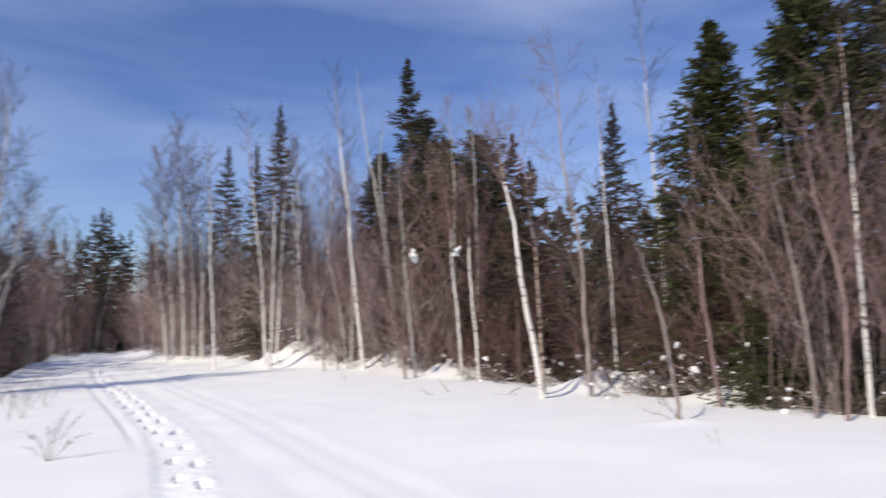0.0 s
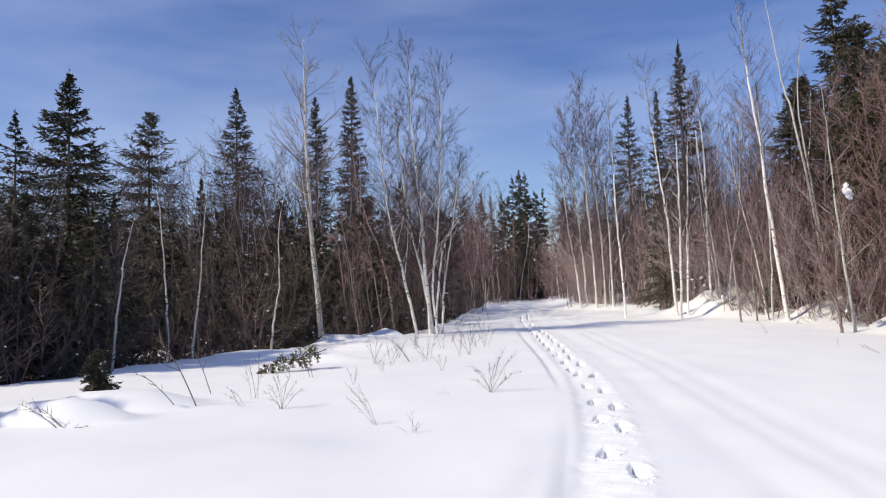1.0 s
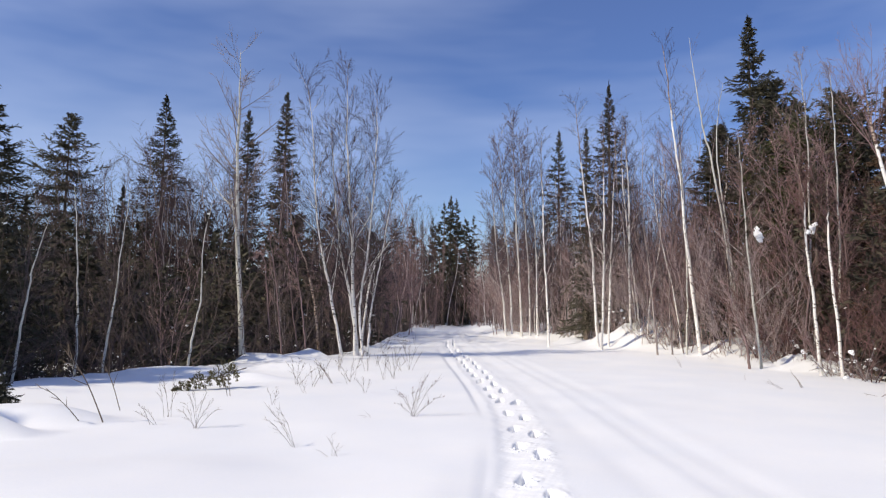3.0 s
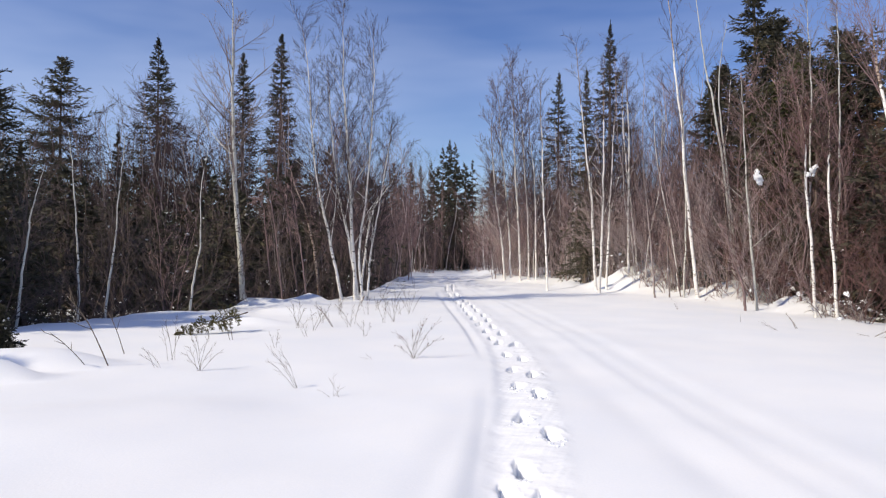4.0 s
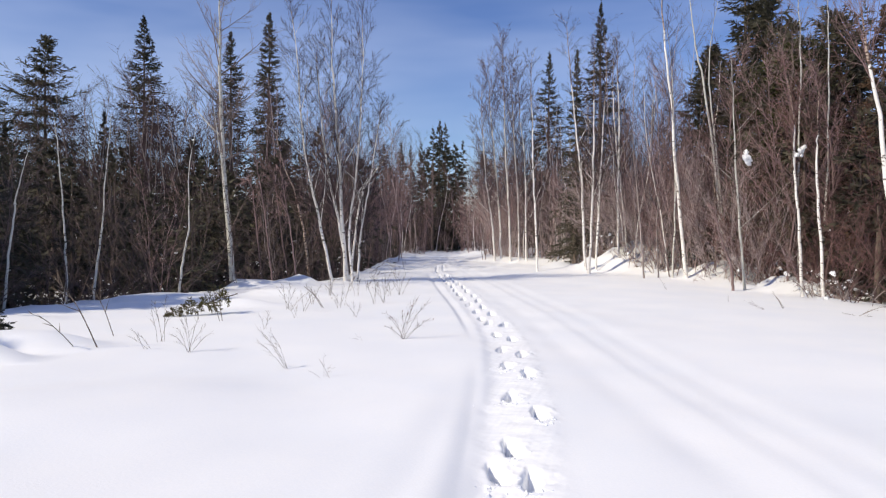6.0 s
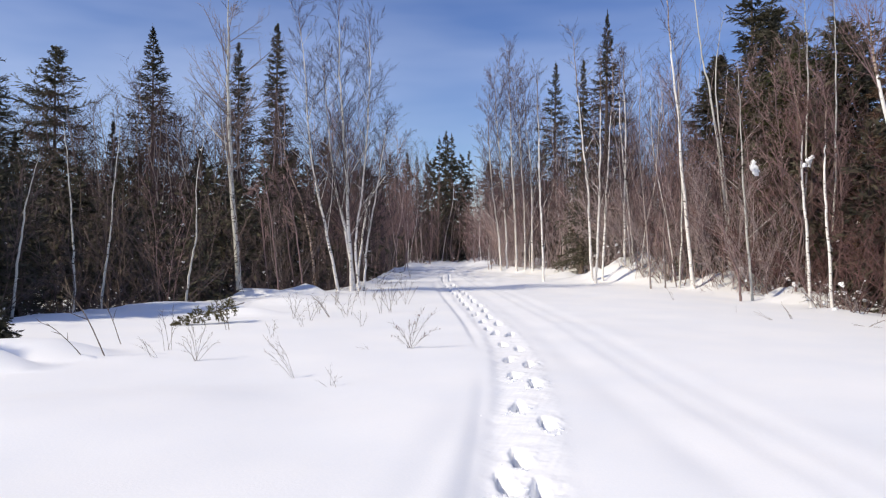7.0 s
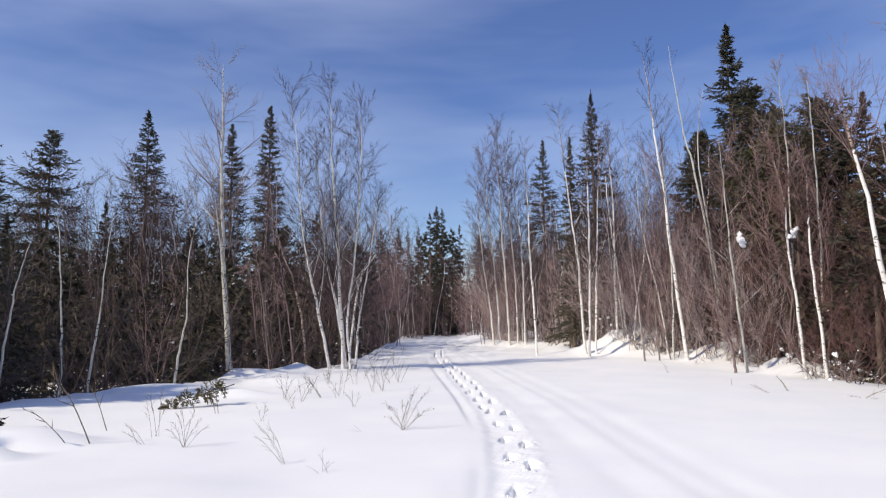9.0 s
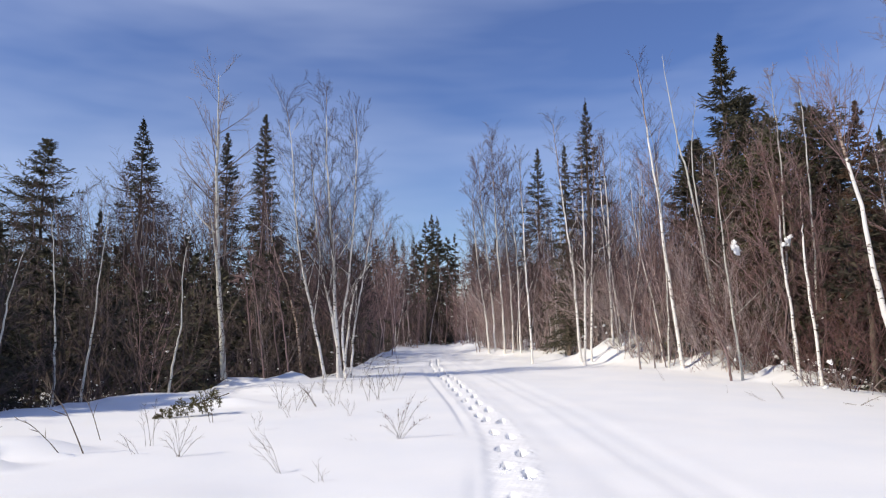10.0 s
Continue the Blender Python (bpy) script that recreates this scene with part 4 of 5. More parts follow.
# ---- small plants and sticks in the open snow ----
def weed(name, x, y, tips, label, radius=0.006, side=7, buds=0, seed=0, category="dry plant"):
    """Dry stalks from one root; tips are (dx, dy, z) of each stalk's end."""
    rng = np.random.default_rng(seed)
    thing = tagged(new(name), label, category)
    thing.location = at_ground(x, y, 0.03)
    fuzz = Geo()
    for k, tip in enumerate(tips):
        t = np.array(tip, float)
        root = np.array([rng.normal(0, 0.03), rng.normal(0, 0.03), 0])
        line = root + (t - root) * np.linspace(0, 1, 8)[:, None] + np.array([0, 0, 0.12 * t[2]]) * np.sin(np.linspace(0, np.pi, 8))[:, None]
        line += rng.normal(0, 0.006, (8, 3)) * np.linspace(0, 1, 8)[:, None]
        r = 0.5 * radius * rng.uniform(0.75, 1.1) * np.linspace(1, 0.45, 8)
        stalk = Geo()
        tubes(stalk, line[None], r[None], 5)
        part("stalk", stalk.mesh("stalk", STALK), thing)
        if side:
            p, d, ln, rad = sprout(rng, line[None], r[None], np.array([np.linalg.norm(t)]), side, 0.3, 0.95, 32, 10, 0.35, 0.5)
            tubes(fuzz, grow(rng, p, d, ln, 3, 0.1, 0.05), np.array([[0.34, 0.3, 0.2]]) * radius * np.ones((len(p), 1)), 3)
        for _ in range(buds):
            q = line[int(rng.integers(5, 8))] + rng.normal(0, 0.012, 3)
            bud = Geo()
            tubes(bud, np.stack([q, q + np.array([0.002, 0, 0.014]), q + np.array([0.004, 0, 0.03])])[None], np.array([[0.004, 0.009, 0.001]]), 5)
            part("seed_head", bud.mesh("seed_head", BROWN_BARK), thing)
    if side:
        tagged(part("spray", fuzz.mesh("spray", STALK), thing), "fine side sprigs", kind="stuff")
    return thing


weed("dry_weed", -0.50, 10.23, ((-0.3, 0.0, 0.43), (-0.2, 0.11, 0.36), (-0.04, 0.16, 0.43), (0.07, -0.14, 0.43), (0.15, -0.04, 0.56), (0.2, 0.06, 0.64), (0.37, 0.14, 0.58), (0.43, 0.05, 0.34), (0.28, -0.05, 0.26), (-0.26, 0.01, 0.22)), "dry brown weed with many stems and seed heads in snow", seed=1, buds=2, radius=0.006)
weed("dry_weed", -1.77, 8.00, ((-0.33, -0.08, 0.51), (-0.25, -0.08, 0.44), (-0.19, -0.1, 0.52), (-0.36, -0.06, 0.36)), "leaning dry stalks poking out of snow", seed=2, radius=0.005)
weed("dry_weed", -1.22, 7.50, ((-0.1, 0.01, 0.24), (-0.02, -0.01, 0.29), (0.06, -0.01, 0.17), (-0.18, -0.13, 0.12), (0.1, -0.02, 0.14)), "small dry grass tuft in snow", seed=3, radius=0.004, side=2)
weed("dry_weed", -3.26, 8.94, ((-0.18, 0.03, 0.36), (-0.1, -0.05, 0.47), (-0.02, -0.12, 0.54), (0.08, 0.14, 0.5), (0.18, 0.11, 0.38), (0.22, 0.24, 0.27), (-0.23, -0.08, 0.29)), "bushy dry weed with brown stems in snow", seed=4, radius=0.006)
weed("dry_weed", -4.00, 9.81, ((-0.1, -0.08, 0.52), (-0.05, -0.13, 0.64), (0.02, 0.12, 0.68), (0.09, 0.24, 0.47)), "tall dry stalks standing in snow", seed=5, radius=0.006)
weed("bare_stick", -4.88, 9.06, ((-0.38, -0.28, 0.54),), "bare leaning stick in snow", seed=6, radius=0.016, side=5, category='stick')
weed("bare_stick", -4.62, 9.24, ((-0.46, -0.28, 1.05),), "bare branching stick leaning in snow", seed=7, radius=0.02, side=6, category='stick')
weed("bare_stick", -4.91, 10.46, ((-0.4, -0.12, 0.85),), "bare leaning stick in snow", seed=8, radius=0.016, side=5, category='stick')
weed("dry_weed", -3.92, 9.15, ((-0.15, -0.13, 0.33), (-0.1, -0.07, 0.25), (-0.2, -0.12, 0.22)), "short dry stalks in snow", seed=9, radius=0.005)
weed("bare_stick", -3.87, 12.19, ((-0.18, -0.04, 0.46), (-0.07, 0.06, 0.36)), "bare brown stick in snow", seed=10, radius=0.013, side=3, category='stick')
weed("dry_weed", -2.83, 11.06, ((-0.07, -0.02, 0.29), (0.06, 0.09, 0.33), (0.12, -0.0, 0.24)), "short dry stalks in snow", seed=11, radius=0.005)
weed("dry_weed", -2.65, 12.59, ((-0.17, -0.01, 0.32), (-0.07, -0.19, 0.37), (0.08, -0.1, 0.28)), "short dry stalks in snow", seed=12, radius=0.005)
weed("bare_stick", -2.45, 14.40, ((-0.28, 0.01, 0.4), (-0.37, -0.12, 0.5)), "bare brown stick in snow", seed=13, radius=0.013, side=3, category='stick')
weed("dry_weed", -1.55, 12.85, ((-0.19, 0.02, 0.29), (-0.04, 0.04, 0.34), (0.09, 0.12, 0.26)), "dry stalks in snow", seed=14, radius=0.006)
weed("dry_weed", -1.23, 15.70, ((-0.18, 0.05, 0.53), (-0.08, 0.08, 0.59), (0.03, -0.01, 0.62), (0.13, -0.05, 0.55), (-0.29, -0.08, 0.4)), "dry brown weed beside the trail", seed=15, radius=0.008)
weed("dry_weed", -0.99, 17.90, ((-0.18, -0.05, 0.6), (-0.03, -0.09, 0.67), (0.18, -0.03, 0.63), (0.3, 0.01, 0.48), (-0.27, 0.0, 0.45)), "dry brown weed beside the trail", seed=16, radius=0.008)
weed("dry_weed", -1.13, 10.12, ((-0.18, -0.05, 0.07), (-0.08, -0.16, 0.14)), "sparse dry grass in snow", seed=17, radius=0.004, side=2)
weed("dry_weed", -2.09, 14.40, ((-0.16, -0.03, 0.26), (-0.05, 0.01, 0.34), (0.08, 0.1, 0.25)), "dry stalks in snow", seed=18, radius=0.006)
weed("dry_weed", -1.94, 21.02, ((0.08, -0.06, 0.28), (-0.04, -0.20, 0.29), (-0.16, 0.33, 0.33), (-0.06, -0.03, 0.36), (-0.19, -0.04, 0.31)), "thin dry stalks on the snowy bank beside the trail", seed=200, radius=0.007)
weed("dry_weed", -1.76, 22.78, ((0.17, -0.02, 0.35), (0.28, 0.05, 0.42), (-0.03, 0.05, 0.45)), "thin dry stalks on the snowy bank beside the trail", seed=201, radius=0.007)
weed("dry_weed", -2.04, 19.11, ((0.18, -0.09, 0.31), (0.16, 0.06, 0.31), (0.12, -0.28, 0.32)), "thin dry stalks on the snowy bank beside the trail", seed=202, radius=0.007)
weed("dry_weed", -1.72, 26.97, ((-0.30, 0.03, 0.37), (-0.08, -0.11, 0.39), (-0.01, 0.14, 0.40), (0.03, 0.11, 0.28), (-0.17, 0.06, 0.40)), "thin dry stalks on the snowy bank beside the trail", seed=203, radius=0.007)
weed("dry_weed", -2.07, 17.37, ((0.04, -0.25, 0.37), (0.09, -0.16, 0.49), (-0.17, 0.08, 0.37)), "thin dry stalks on the snowy bank beside the trail", seed=204, radius=0.007)
weed("dry_weed", -1.47, 15.41, ((0.13, 0.12, 0.55), (-0.18, -0.22, 0.59), (0.06, -0.06, 0.48)), "thin dry stalks on the snowy bank beside the trail", seed=205, radius=0.007)
weed("dry_weed", -1.21, 17.54, ((-0.19, 0.14, 0.27), (-0.07, -0.17, 0.39), (0.14, 0.08, 0.29)), "thin dry stalks on the snowy bank beside the trail", seed=206, radius=0.007)
weed("dry_weed", -2.84, 15.27, ((-0.12, -0.08, 0.47), (0.25, -0.15, 0.47), (-0.06, 0.02, 0.44)), "thin dry stalks on the snowy bank beside the trail", seed=207, radius=0.007)
weed("dry_weed", -2.74, 17.20, ((-0.00, 0.12, 0.43), (0.04, -0.03, 0.32), (-0.04, 0.08, 0.47), (0.02, -0.01, 0.50), (0.04, 0.26, 0.39)), "thin dry stalks on the snowy bank beside the trail", seed=208, radius=0.007)
weed("dry_weed", -2.12, 14.92, ((-0.37, -0.03, 0.50), (0.10, -0.23, 0.51), (0.19, -0.13, 0.48)), "thin dry stalks on the snowy bank beside the trail", seed=209, radius=0.007)
weed("dry_weed", -2.60, 20.11, ((0.12, 0.20, 0.31), (0.14, 0.02, 0.37), (0.13, 0.14, 0.34), (-0.03, -0.08, 0.28), (0.12, -0.03, 0.33)), "thin dry stalks on the snowy bank beside the trail", seed=210, radius=0.007)
weed("dry_weed", -3.10, 14.13, ((-0.13, -0.09, 0.57), (0.44, -0.02, 0.41), (-0.21, -0.13, 0.47), (0.15, 0.00, 0.45), (0.02, 0.01, 0.58)), "thin dry stalks on the snowy bank beside the trail", seed=211, radius=0.007)
weed("dry_weed", -1.54, 31.43, ((0.02, -0.08, 0.45), (-0.15, -0.03, 0.52), (-0.07, -0.02, 0.34)), "thin dry stalks on the snowy bank beside the trail", seed=212, radius=0.007)
weed("dry_weed", -2.69, 13.72, ((0.31, -0.21, 0.43), (-0.09, 0.01, 0.44), (0.19, 0.10, 0.45)), "thin dry stalks on the snowy bank beside the trail", seed=213, radius=0.007)
weed("bare_stick", 6.91, 20.38, ((-0.22, 0.12, 0.42), (-0.12, -0.01, 0.29)), "thin stick in open snow", seed=19, radius=0.009, side=1, category='stick')
weed("bare_stick", 7.27, 16.80, ((-0.05, -0.04, 0.24),), "thin stick in open snow", seed=20, radius=0.009, side=1, category='stick')
weed("bare_stick", 7.30, 14.96, ((-0.29, 0.3, 0.15), (-0.39, 0.25, 0.22)), "thin bent stick in open snow", seed=21, radius=0.008, side=2, category='stick')
weed("bare_stick", 8.01, 15.57, ((-0.13, 0.21, 0.31), (-0.17, 0.26, 0.36)), "thin stick in open snow", seed=22, radius=0.013, side=1, category='stick')
weed("bare_stick", 9.04, 14.40, ((-0.31, 0.12, 0.08), (0.28, -0.15, 0.21), (0.46, -0.26, 0.28), (0.21, -0.09, 0.03)), "fallen twiggy branch lying on snow", seed=23, radius=0.009, side=5, category='branch')
weed("bare_stick", 7.37, 6.61, ((-0.12, 0.05, 0.16), (0.05, 0.03, 0.24)), "small stick in open snow", radius=0.007, side=2, seed=91, category="stick")
weed("bare_stick", 8.42, 8.3, ((-0.55, -0.1, 0.35), (-0.4, 0.1, 0.5), (-0.7, 0.05, 0.2), (0.15, 0.05, 0.45)), "fan of bare sticks at the foot of a sapling", radius=0.012, side=4, seed=90, category="stick")
weed("dead_branch", -5.6, 7.85, ((-0.75, 0.1, 0.32), (-0.55, 0.2, 0.22), (-0.4, -0.05, 0.3), (0.3, 0.0, 0.05)), "dead twiggy branch beside a snow mound", radius=0.01, side=7, seed=92, category="branch")
settle(conifer("young_spruce", 0.72, 0.34, 93, "small young spruce dusted with snow clumps", start=0.04, count=110, side=8, needle=0.09, snow=9, power=0.75, bole=0.02), -6.89, 10.39)
settle(conifer("young_spruce", 2.3, 1.25, 94, "young spruce weighed down by snow clumps", start=0.05, count=90, side=8, needle=0.10, snow=16, needles=NEEDLES_OLIVE), 12.39, 9.94)
fallen = conifer("fallen_bough", 1.3, 0.24, 95, "fallen olive-green evergreen bough drooping onto snow", start=0.12, count=64, side=9, tufts=12, needle=0.055, bole=0.011, flat=1.0, power=0.6, needles=NEEDLES_BOUGH, category="branch")
fallen.matrix_basis = Matrix.Translation((-4.05, 13.4, top_of(-4.05, 13.4) + 0.36)) @ Vector((-0.96, -0.5, -0.30)).to_track_quat("Z", "Y").to_matrix().to_4x4()


# ---- thickets and the depth of the wood ----
def scatter(rng, n, x0, x1, y0, y1, test, gap):
    """Up to n places in a box that pass the test, no two nearer than gap."""
    found = []
    for _ in range(n * 60):
        x, y = rng.uniform(x0, x1), rng.uniform(y0, y1)
        if test(x, y) and all((x - a) ** 2 + (y - b) ** 2 > gap * gap for a, b in found):
            found.append((x, y))
            if len(found) == n:
                break
    return found


def in_left(x, y):
    return x < -3.2 and y > np.interp(x, *LEFT_EDGE) + 0.2


def in_right(x, y):
    return x > np.interp(y, *RIGHT_EDGE) + 0.2


def in_end(x, y):
    return y > 66 or (y > 41 and (x < -3.3 or x > 2.8))


SHRUBS = [
    shrub("bare_shrub", 3.8, 5, GREY_BARK, TWIG_GREY, 201, "bare grey alder shrub with fine twigs", 0.22),
    shrub("bare_shrub", 4.6, 4, BROWN_BARK, TWIG_BROWN, 202, "tall bare brown shrub with upright stems", 0.14),
    shrub("bare_shrub", 3.2, 6, BROWN_BARK, TWIG_BROWN, 203, "bushy bare reddish-brown shrub", 0.32),
    shrub("bare_shrub", 5.8, 3, GREY_BARK, TWIG_BIRCH, 204, "slender bare young birch shrub", 0.10, 16, 9),
    shrub("bare_shrub", 2.0, 7, BROWN_BARK, TWIG_BROWN, 205, "low bare brown brush", 0.40, 8),
    shrub("bare_shrub", 7.2, 3, GREY_BARK, TWIG_BIRCH, 207, "tall slender cluster of bare young birch stems", 0.09, 18, 8, base=0.026),
    shrub("bare_shrub", 6.4, 4, BROWN_BARK, TWIG_BROWN, 208, "tall bare brown saplings in a cluster", 0.13, 15, 8, base=0.024),
    shrub("bare_shrub", 3.4, 5, TWIG_SHADED, TWIG_SHADED, 209, "wide-spreading alder coloured darker for shade, with arching bare branches", 0.55, 9, 6, up=-0.01, snow=1),
    shrub("bare_shrub", 2.4, 6, TWIG_SHADED, TWIG_SHADED, 210, "low tangled brush coloured darker for shade at the wood's edge", 0.75, 8, 6, up=0.0, snow=2),
    shrub("bare_shrub", 4.4, 7, TWIG_RED, TWIG_RED, 211, "tall reddish-brown brush with criss-crossing bare branches", 0.5, 12, 8, up=0.0, thick=0.0038, base=0.015),
    shrub("bare_shrub", 3.0, 9, TWIG_RED, TWIG_RED, 212, "dense reddish-brown brush with arching bare branches", 0.8, 10, 8, up=-0.03, thick=0.0038, base=0.013),
    shrub("bare_shrub", 1.5, 8, GREY_BARK, TWIG_GREY, 206, "low snow-laden brush bent under clumps", 0.7, 6, 5, up=-0.08, snow=11),
]
rng = np.random.default_rng(77)
for i, proto in enumerate(SHRUBS):
    settle(proto, (-5.2, -7.4, 9.6, 8.6, 11.6, 10.4, 9.2, -7.2, -9.6, 11.6, 12.4, 9.9)[i], (22.5, 18.2, 28.5, 31.5, 21.5, 30.5, 26.5, 17.4, 14.6, 23.2, 20.6, 27.9)[i], 40 * i)


def left_front(x, y):
    return in_left(x, y) and y < np.interp(x, *LEFT_EDGE) + 6 and y < 60


def right_front(x, y):
    return in_right(x, y) and x < np.interp(y, *RIGHT_EDGE) + 6 and y < 60


def right_rim(x, y):
    return in_right(x, y) and x < np.interp(y, *RIGHT_EDGE) + 3.0


def left_rim(x, y):
    return in_left(x, y) and (y < np.interp(x, *LEFT_EDGE) + 2.5 or x > -5)


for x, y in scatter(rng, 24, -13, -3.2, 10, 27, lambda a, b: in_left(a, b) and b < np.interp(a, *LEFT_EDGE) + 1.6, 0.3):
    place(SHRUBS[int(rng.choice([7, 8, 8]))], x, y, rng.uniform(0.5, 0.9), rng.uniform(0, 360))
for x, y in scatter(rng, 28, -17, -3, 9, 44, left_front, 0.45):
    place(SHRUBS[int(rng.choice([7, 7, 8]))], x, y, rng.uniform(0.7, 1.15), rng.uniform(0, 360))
for x, y in scatter(rng, 30, -6, -3.2, 24, 60, left_rim, 0.5):
    place(SHRUBS[int(rng.choice([0, 2, 4, 7, 8]))], x, y, rng.uniform(0.6, 0.95), rng.uniform(0, 360))
for x, y in scatter(rng, 14, 9, 18, 11, 28, lambda a, b: right_front(a, b) and a > 0.385 * b, 0.8):
    place(SHRUBS[int(rng.choice([9, 9, 10]))], x, y, rng.uniform(0.75, 1.25), rng.uniform(0, 360))
for x, y in scatter(rng, 34, 3, 19, 5, 34, lambda a, b: right_front(a, b) and (a < 0.39 * b or b < 11), 0.45):
    place(SHRUBS[int(rng.choice([0, 1, 1, 2, 3, 3]))], x, y, rng.uniform(0.8, 1.2), rng.uniform(0, 360))
for x, y in scatter(rng, 20, 3, 19, 8, 40, lambda a, b: right_front(a, b) and (a < 0.39 * b or b < 11), 0.5):
    place(SHRUBS[int(rng.choice([5, 5, 6]))], x, y, rng.uniform(0.75, 1.1), rng.uniform(0, 360))
for x, y in scatter(rng, 34, 6, 16, 7, 34, right_rim, 0.7):
    place(SHRUBS[11], x, y, rng.uniform(0.7, 1.2), rng.uniform(0, 360))
for x, y in scatter(rng, 28, 2.6, 8, 28, 52, right_front, 0.4):
    place(SHRUBS[int(rng.choice([0, 1, 3, 3]))], x, y, rng.uniform(0.9, 1.3), rng.uniform(0, 360))
for x, y in scatter(rng, 18, -7, 8, 44, 70, in_end, 0.5):
    place(SHRUBS[int(rng.choice([0, 1, 2, 3]))], x, y, rng.uniform(0.9, 1.4), rng.uniform(0, 360))

for x, y in scatter(rng, 11, 11.2, 14.5, 5.5, 9.5, in_right, 0.4):
    place(SHRUBS[int(rng.choice([5, 6, 6]))], x, y, rng.uniform(0.75, 1.1), rng.uniform(0, 360))
for x, y in scatter(rng, 9, 11.5, 14.5, 9.5, 15, in_right, 0.6):
    place(SHRUBS[int(rng.choice([1, 9, 6]))], x, y, rng.uniform(0.7, 1.0), rng.uniform(0, 360))
for x, y in scatter(rng, 12, 11, 15, 7.5, 16, right_rim, 0.7):
    place(SHRUBS[11], x, y, rng.uniform(0.6, 1.0), rng.uniform(0, 360))
for x, y in scatter(rng, 14, 7.5, 12.5, 29, 32.5, in_right, 0.5):
    place(SHRUBS[int(rng.choice([4, 11, 11]))], x, y, rng.uniform(0.5, 0.9), rng.uniform(0, 360))

POLES = [
    shrub("young_birch", 9.0, 1, SUNLIT_BARK, TWIG_PINK, 221, "tall thin young birch with a hazy purplish top", 0.05, 30, 9, thick=0.0042, base=0.032, category="birch", group="young birches of the wood"),
    shrub("young_birch", 8.4, 1, BIRCH, TWIG_PINK, 222, "slender pale young birch with fine bare twigs", 0.06, 34, 9, thick=0.0042, base=0.036, category="birch", group="young birches of the wood"),
    shrub("young_tree", 7.6, 1, BROWN_BARK, TWIG_BROWN, 223, "thin brown young tree with a bare twiggy crown", 0.08, 36, 9, thick=0.0045, base=0.032, category="tree", group="young trees of the wood"),
    shrub("young_tree", 8.6, 1, GREY_BARK, TWIG_BIRCH, 224, "thin grey young tree with a bare rounded crown", 0.08, 34, 10, thick=0.0045, base=0.034, category="tree", group="young trees of the wood"),
]
for i, proto in enumerate(POLES):
    settle(proto, (9.9, 7.9, -4.4, -13.0)[i], (28.0, 33.5, 31.0, 31.0)[i], 70 * i)
for x, y in scatter(rng, 72, 4, 15, 23.5, 41, lambda a, b: in_right(a - 0.3, b) and a < 0.37 * b and a < np.interp(b, *RIGHT_EDGE) + 5, 0.4):
    place(POLES[int(rng.choice([0, 0, 1, 1, 2]))], x, y, rng.uniform(0.7, 1.25), rng.uniform(0, 360))
for x, y in scatter(rng, 10, 10, 17, 19, 28, lambda a, b: 0.43 * b < a < 0.62 * b and in_right(a - 0.8, b), 0.8):
    place(POLES[2], x, y, rng.uniform(0.95, 1.3), rng.uniform(0, 360), 1.1)
for x, y in scatter(rng, 84, -8, -1.4, 27, 62, lambda a, b: a < np.interp(b, (27, 42, 62), (-3.8, -2.3, -1.5)), 0.35):
    place(POLES[int(rng.choice([2, 2, 3, 0]))], x, y, rng.uniform(0.8, 1.2), rng.uniform(0, 360))
for x, y in scatter(rng, 96, -34, -8, 24, 44, lambda a, b: in_left(a, b) and -0.85 * b < a < -0.27 * b, 0.5):
    place(POLES[3], x, y, (4.3 + 0.145 * y) / 8.6 * rng.uniform(0.85, 1.12), rng.uniform(0, 360), 1.2)

for x, y in scatter(rng, 40, -4, 7, 54, 67, lambda a, b: a < -1.2 or a > 2.4 or b > 61, 0.5):
    place(POLES[int(rng.choice([1, 2, 2, 3]))], x, y, rng.uniform(0.7, 1.2), rng.uniform(0, 360))
for x, y in scatter(rng, 24, -4, 4.5, 55, 66, lambda a, b: a < -1.2 or a > 2.4 or b > 61, 0.4):
    place(SHRUBS[int(rng.choice([1, 2, 7]))], x, y, rng.uniform(0.8, 1.3), rng.uniform(0, 360))

FILLERS = [
    conifer("spruce", 6.0, 1.9, 301, "dense dark spruce in the shaded wood, some copies unseen for shade", count=54, side=4, tufts=5, power=0.8, needle=0.31, snow=3),
    conifer("spruce", 5.2, 1.8, 302, "bushy dark spruce in the shaded wood, some copies unseen for shade", count=52, side=4, tufts=5, power=0.7, needle=0.31, snow=3),
    conifer("fir", 6.6, 1.7, 303, "dark fir in the shaded wood, some copies unseen for shade", count=56, side=4, tufts=5, power=0.85, needle=0.31, dead=0.3, snow=3),
]
for i, proto in enumerate(FILLERS):
    settle(proto, (-9.0, -12.5, 13.5)[i], (25.0, 22.0, 30.0)[i])


def left_back(x, y):
    return in_left(x, y) and y > np.interp(x, *LEFT_EDGE) + 0.7 and y < 52 and -0.95 * y < x < -0.09 * y - 2.5


def left_deep(x, y):
    return in_left(x, y) and y > 16 and x < -0.74 * y - 2


def right_back(x, y):
    return in_right(x, y) and x > np.interp(y, *RIGHT_EDGE) + 5.0 and y < 62


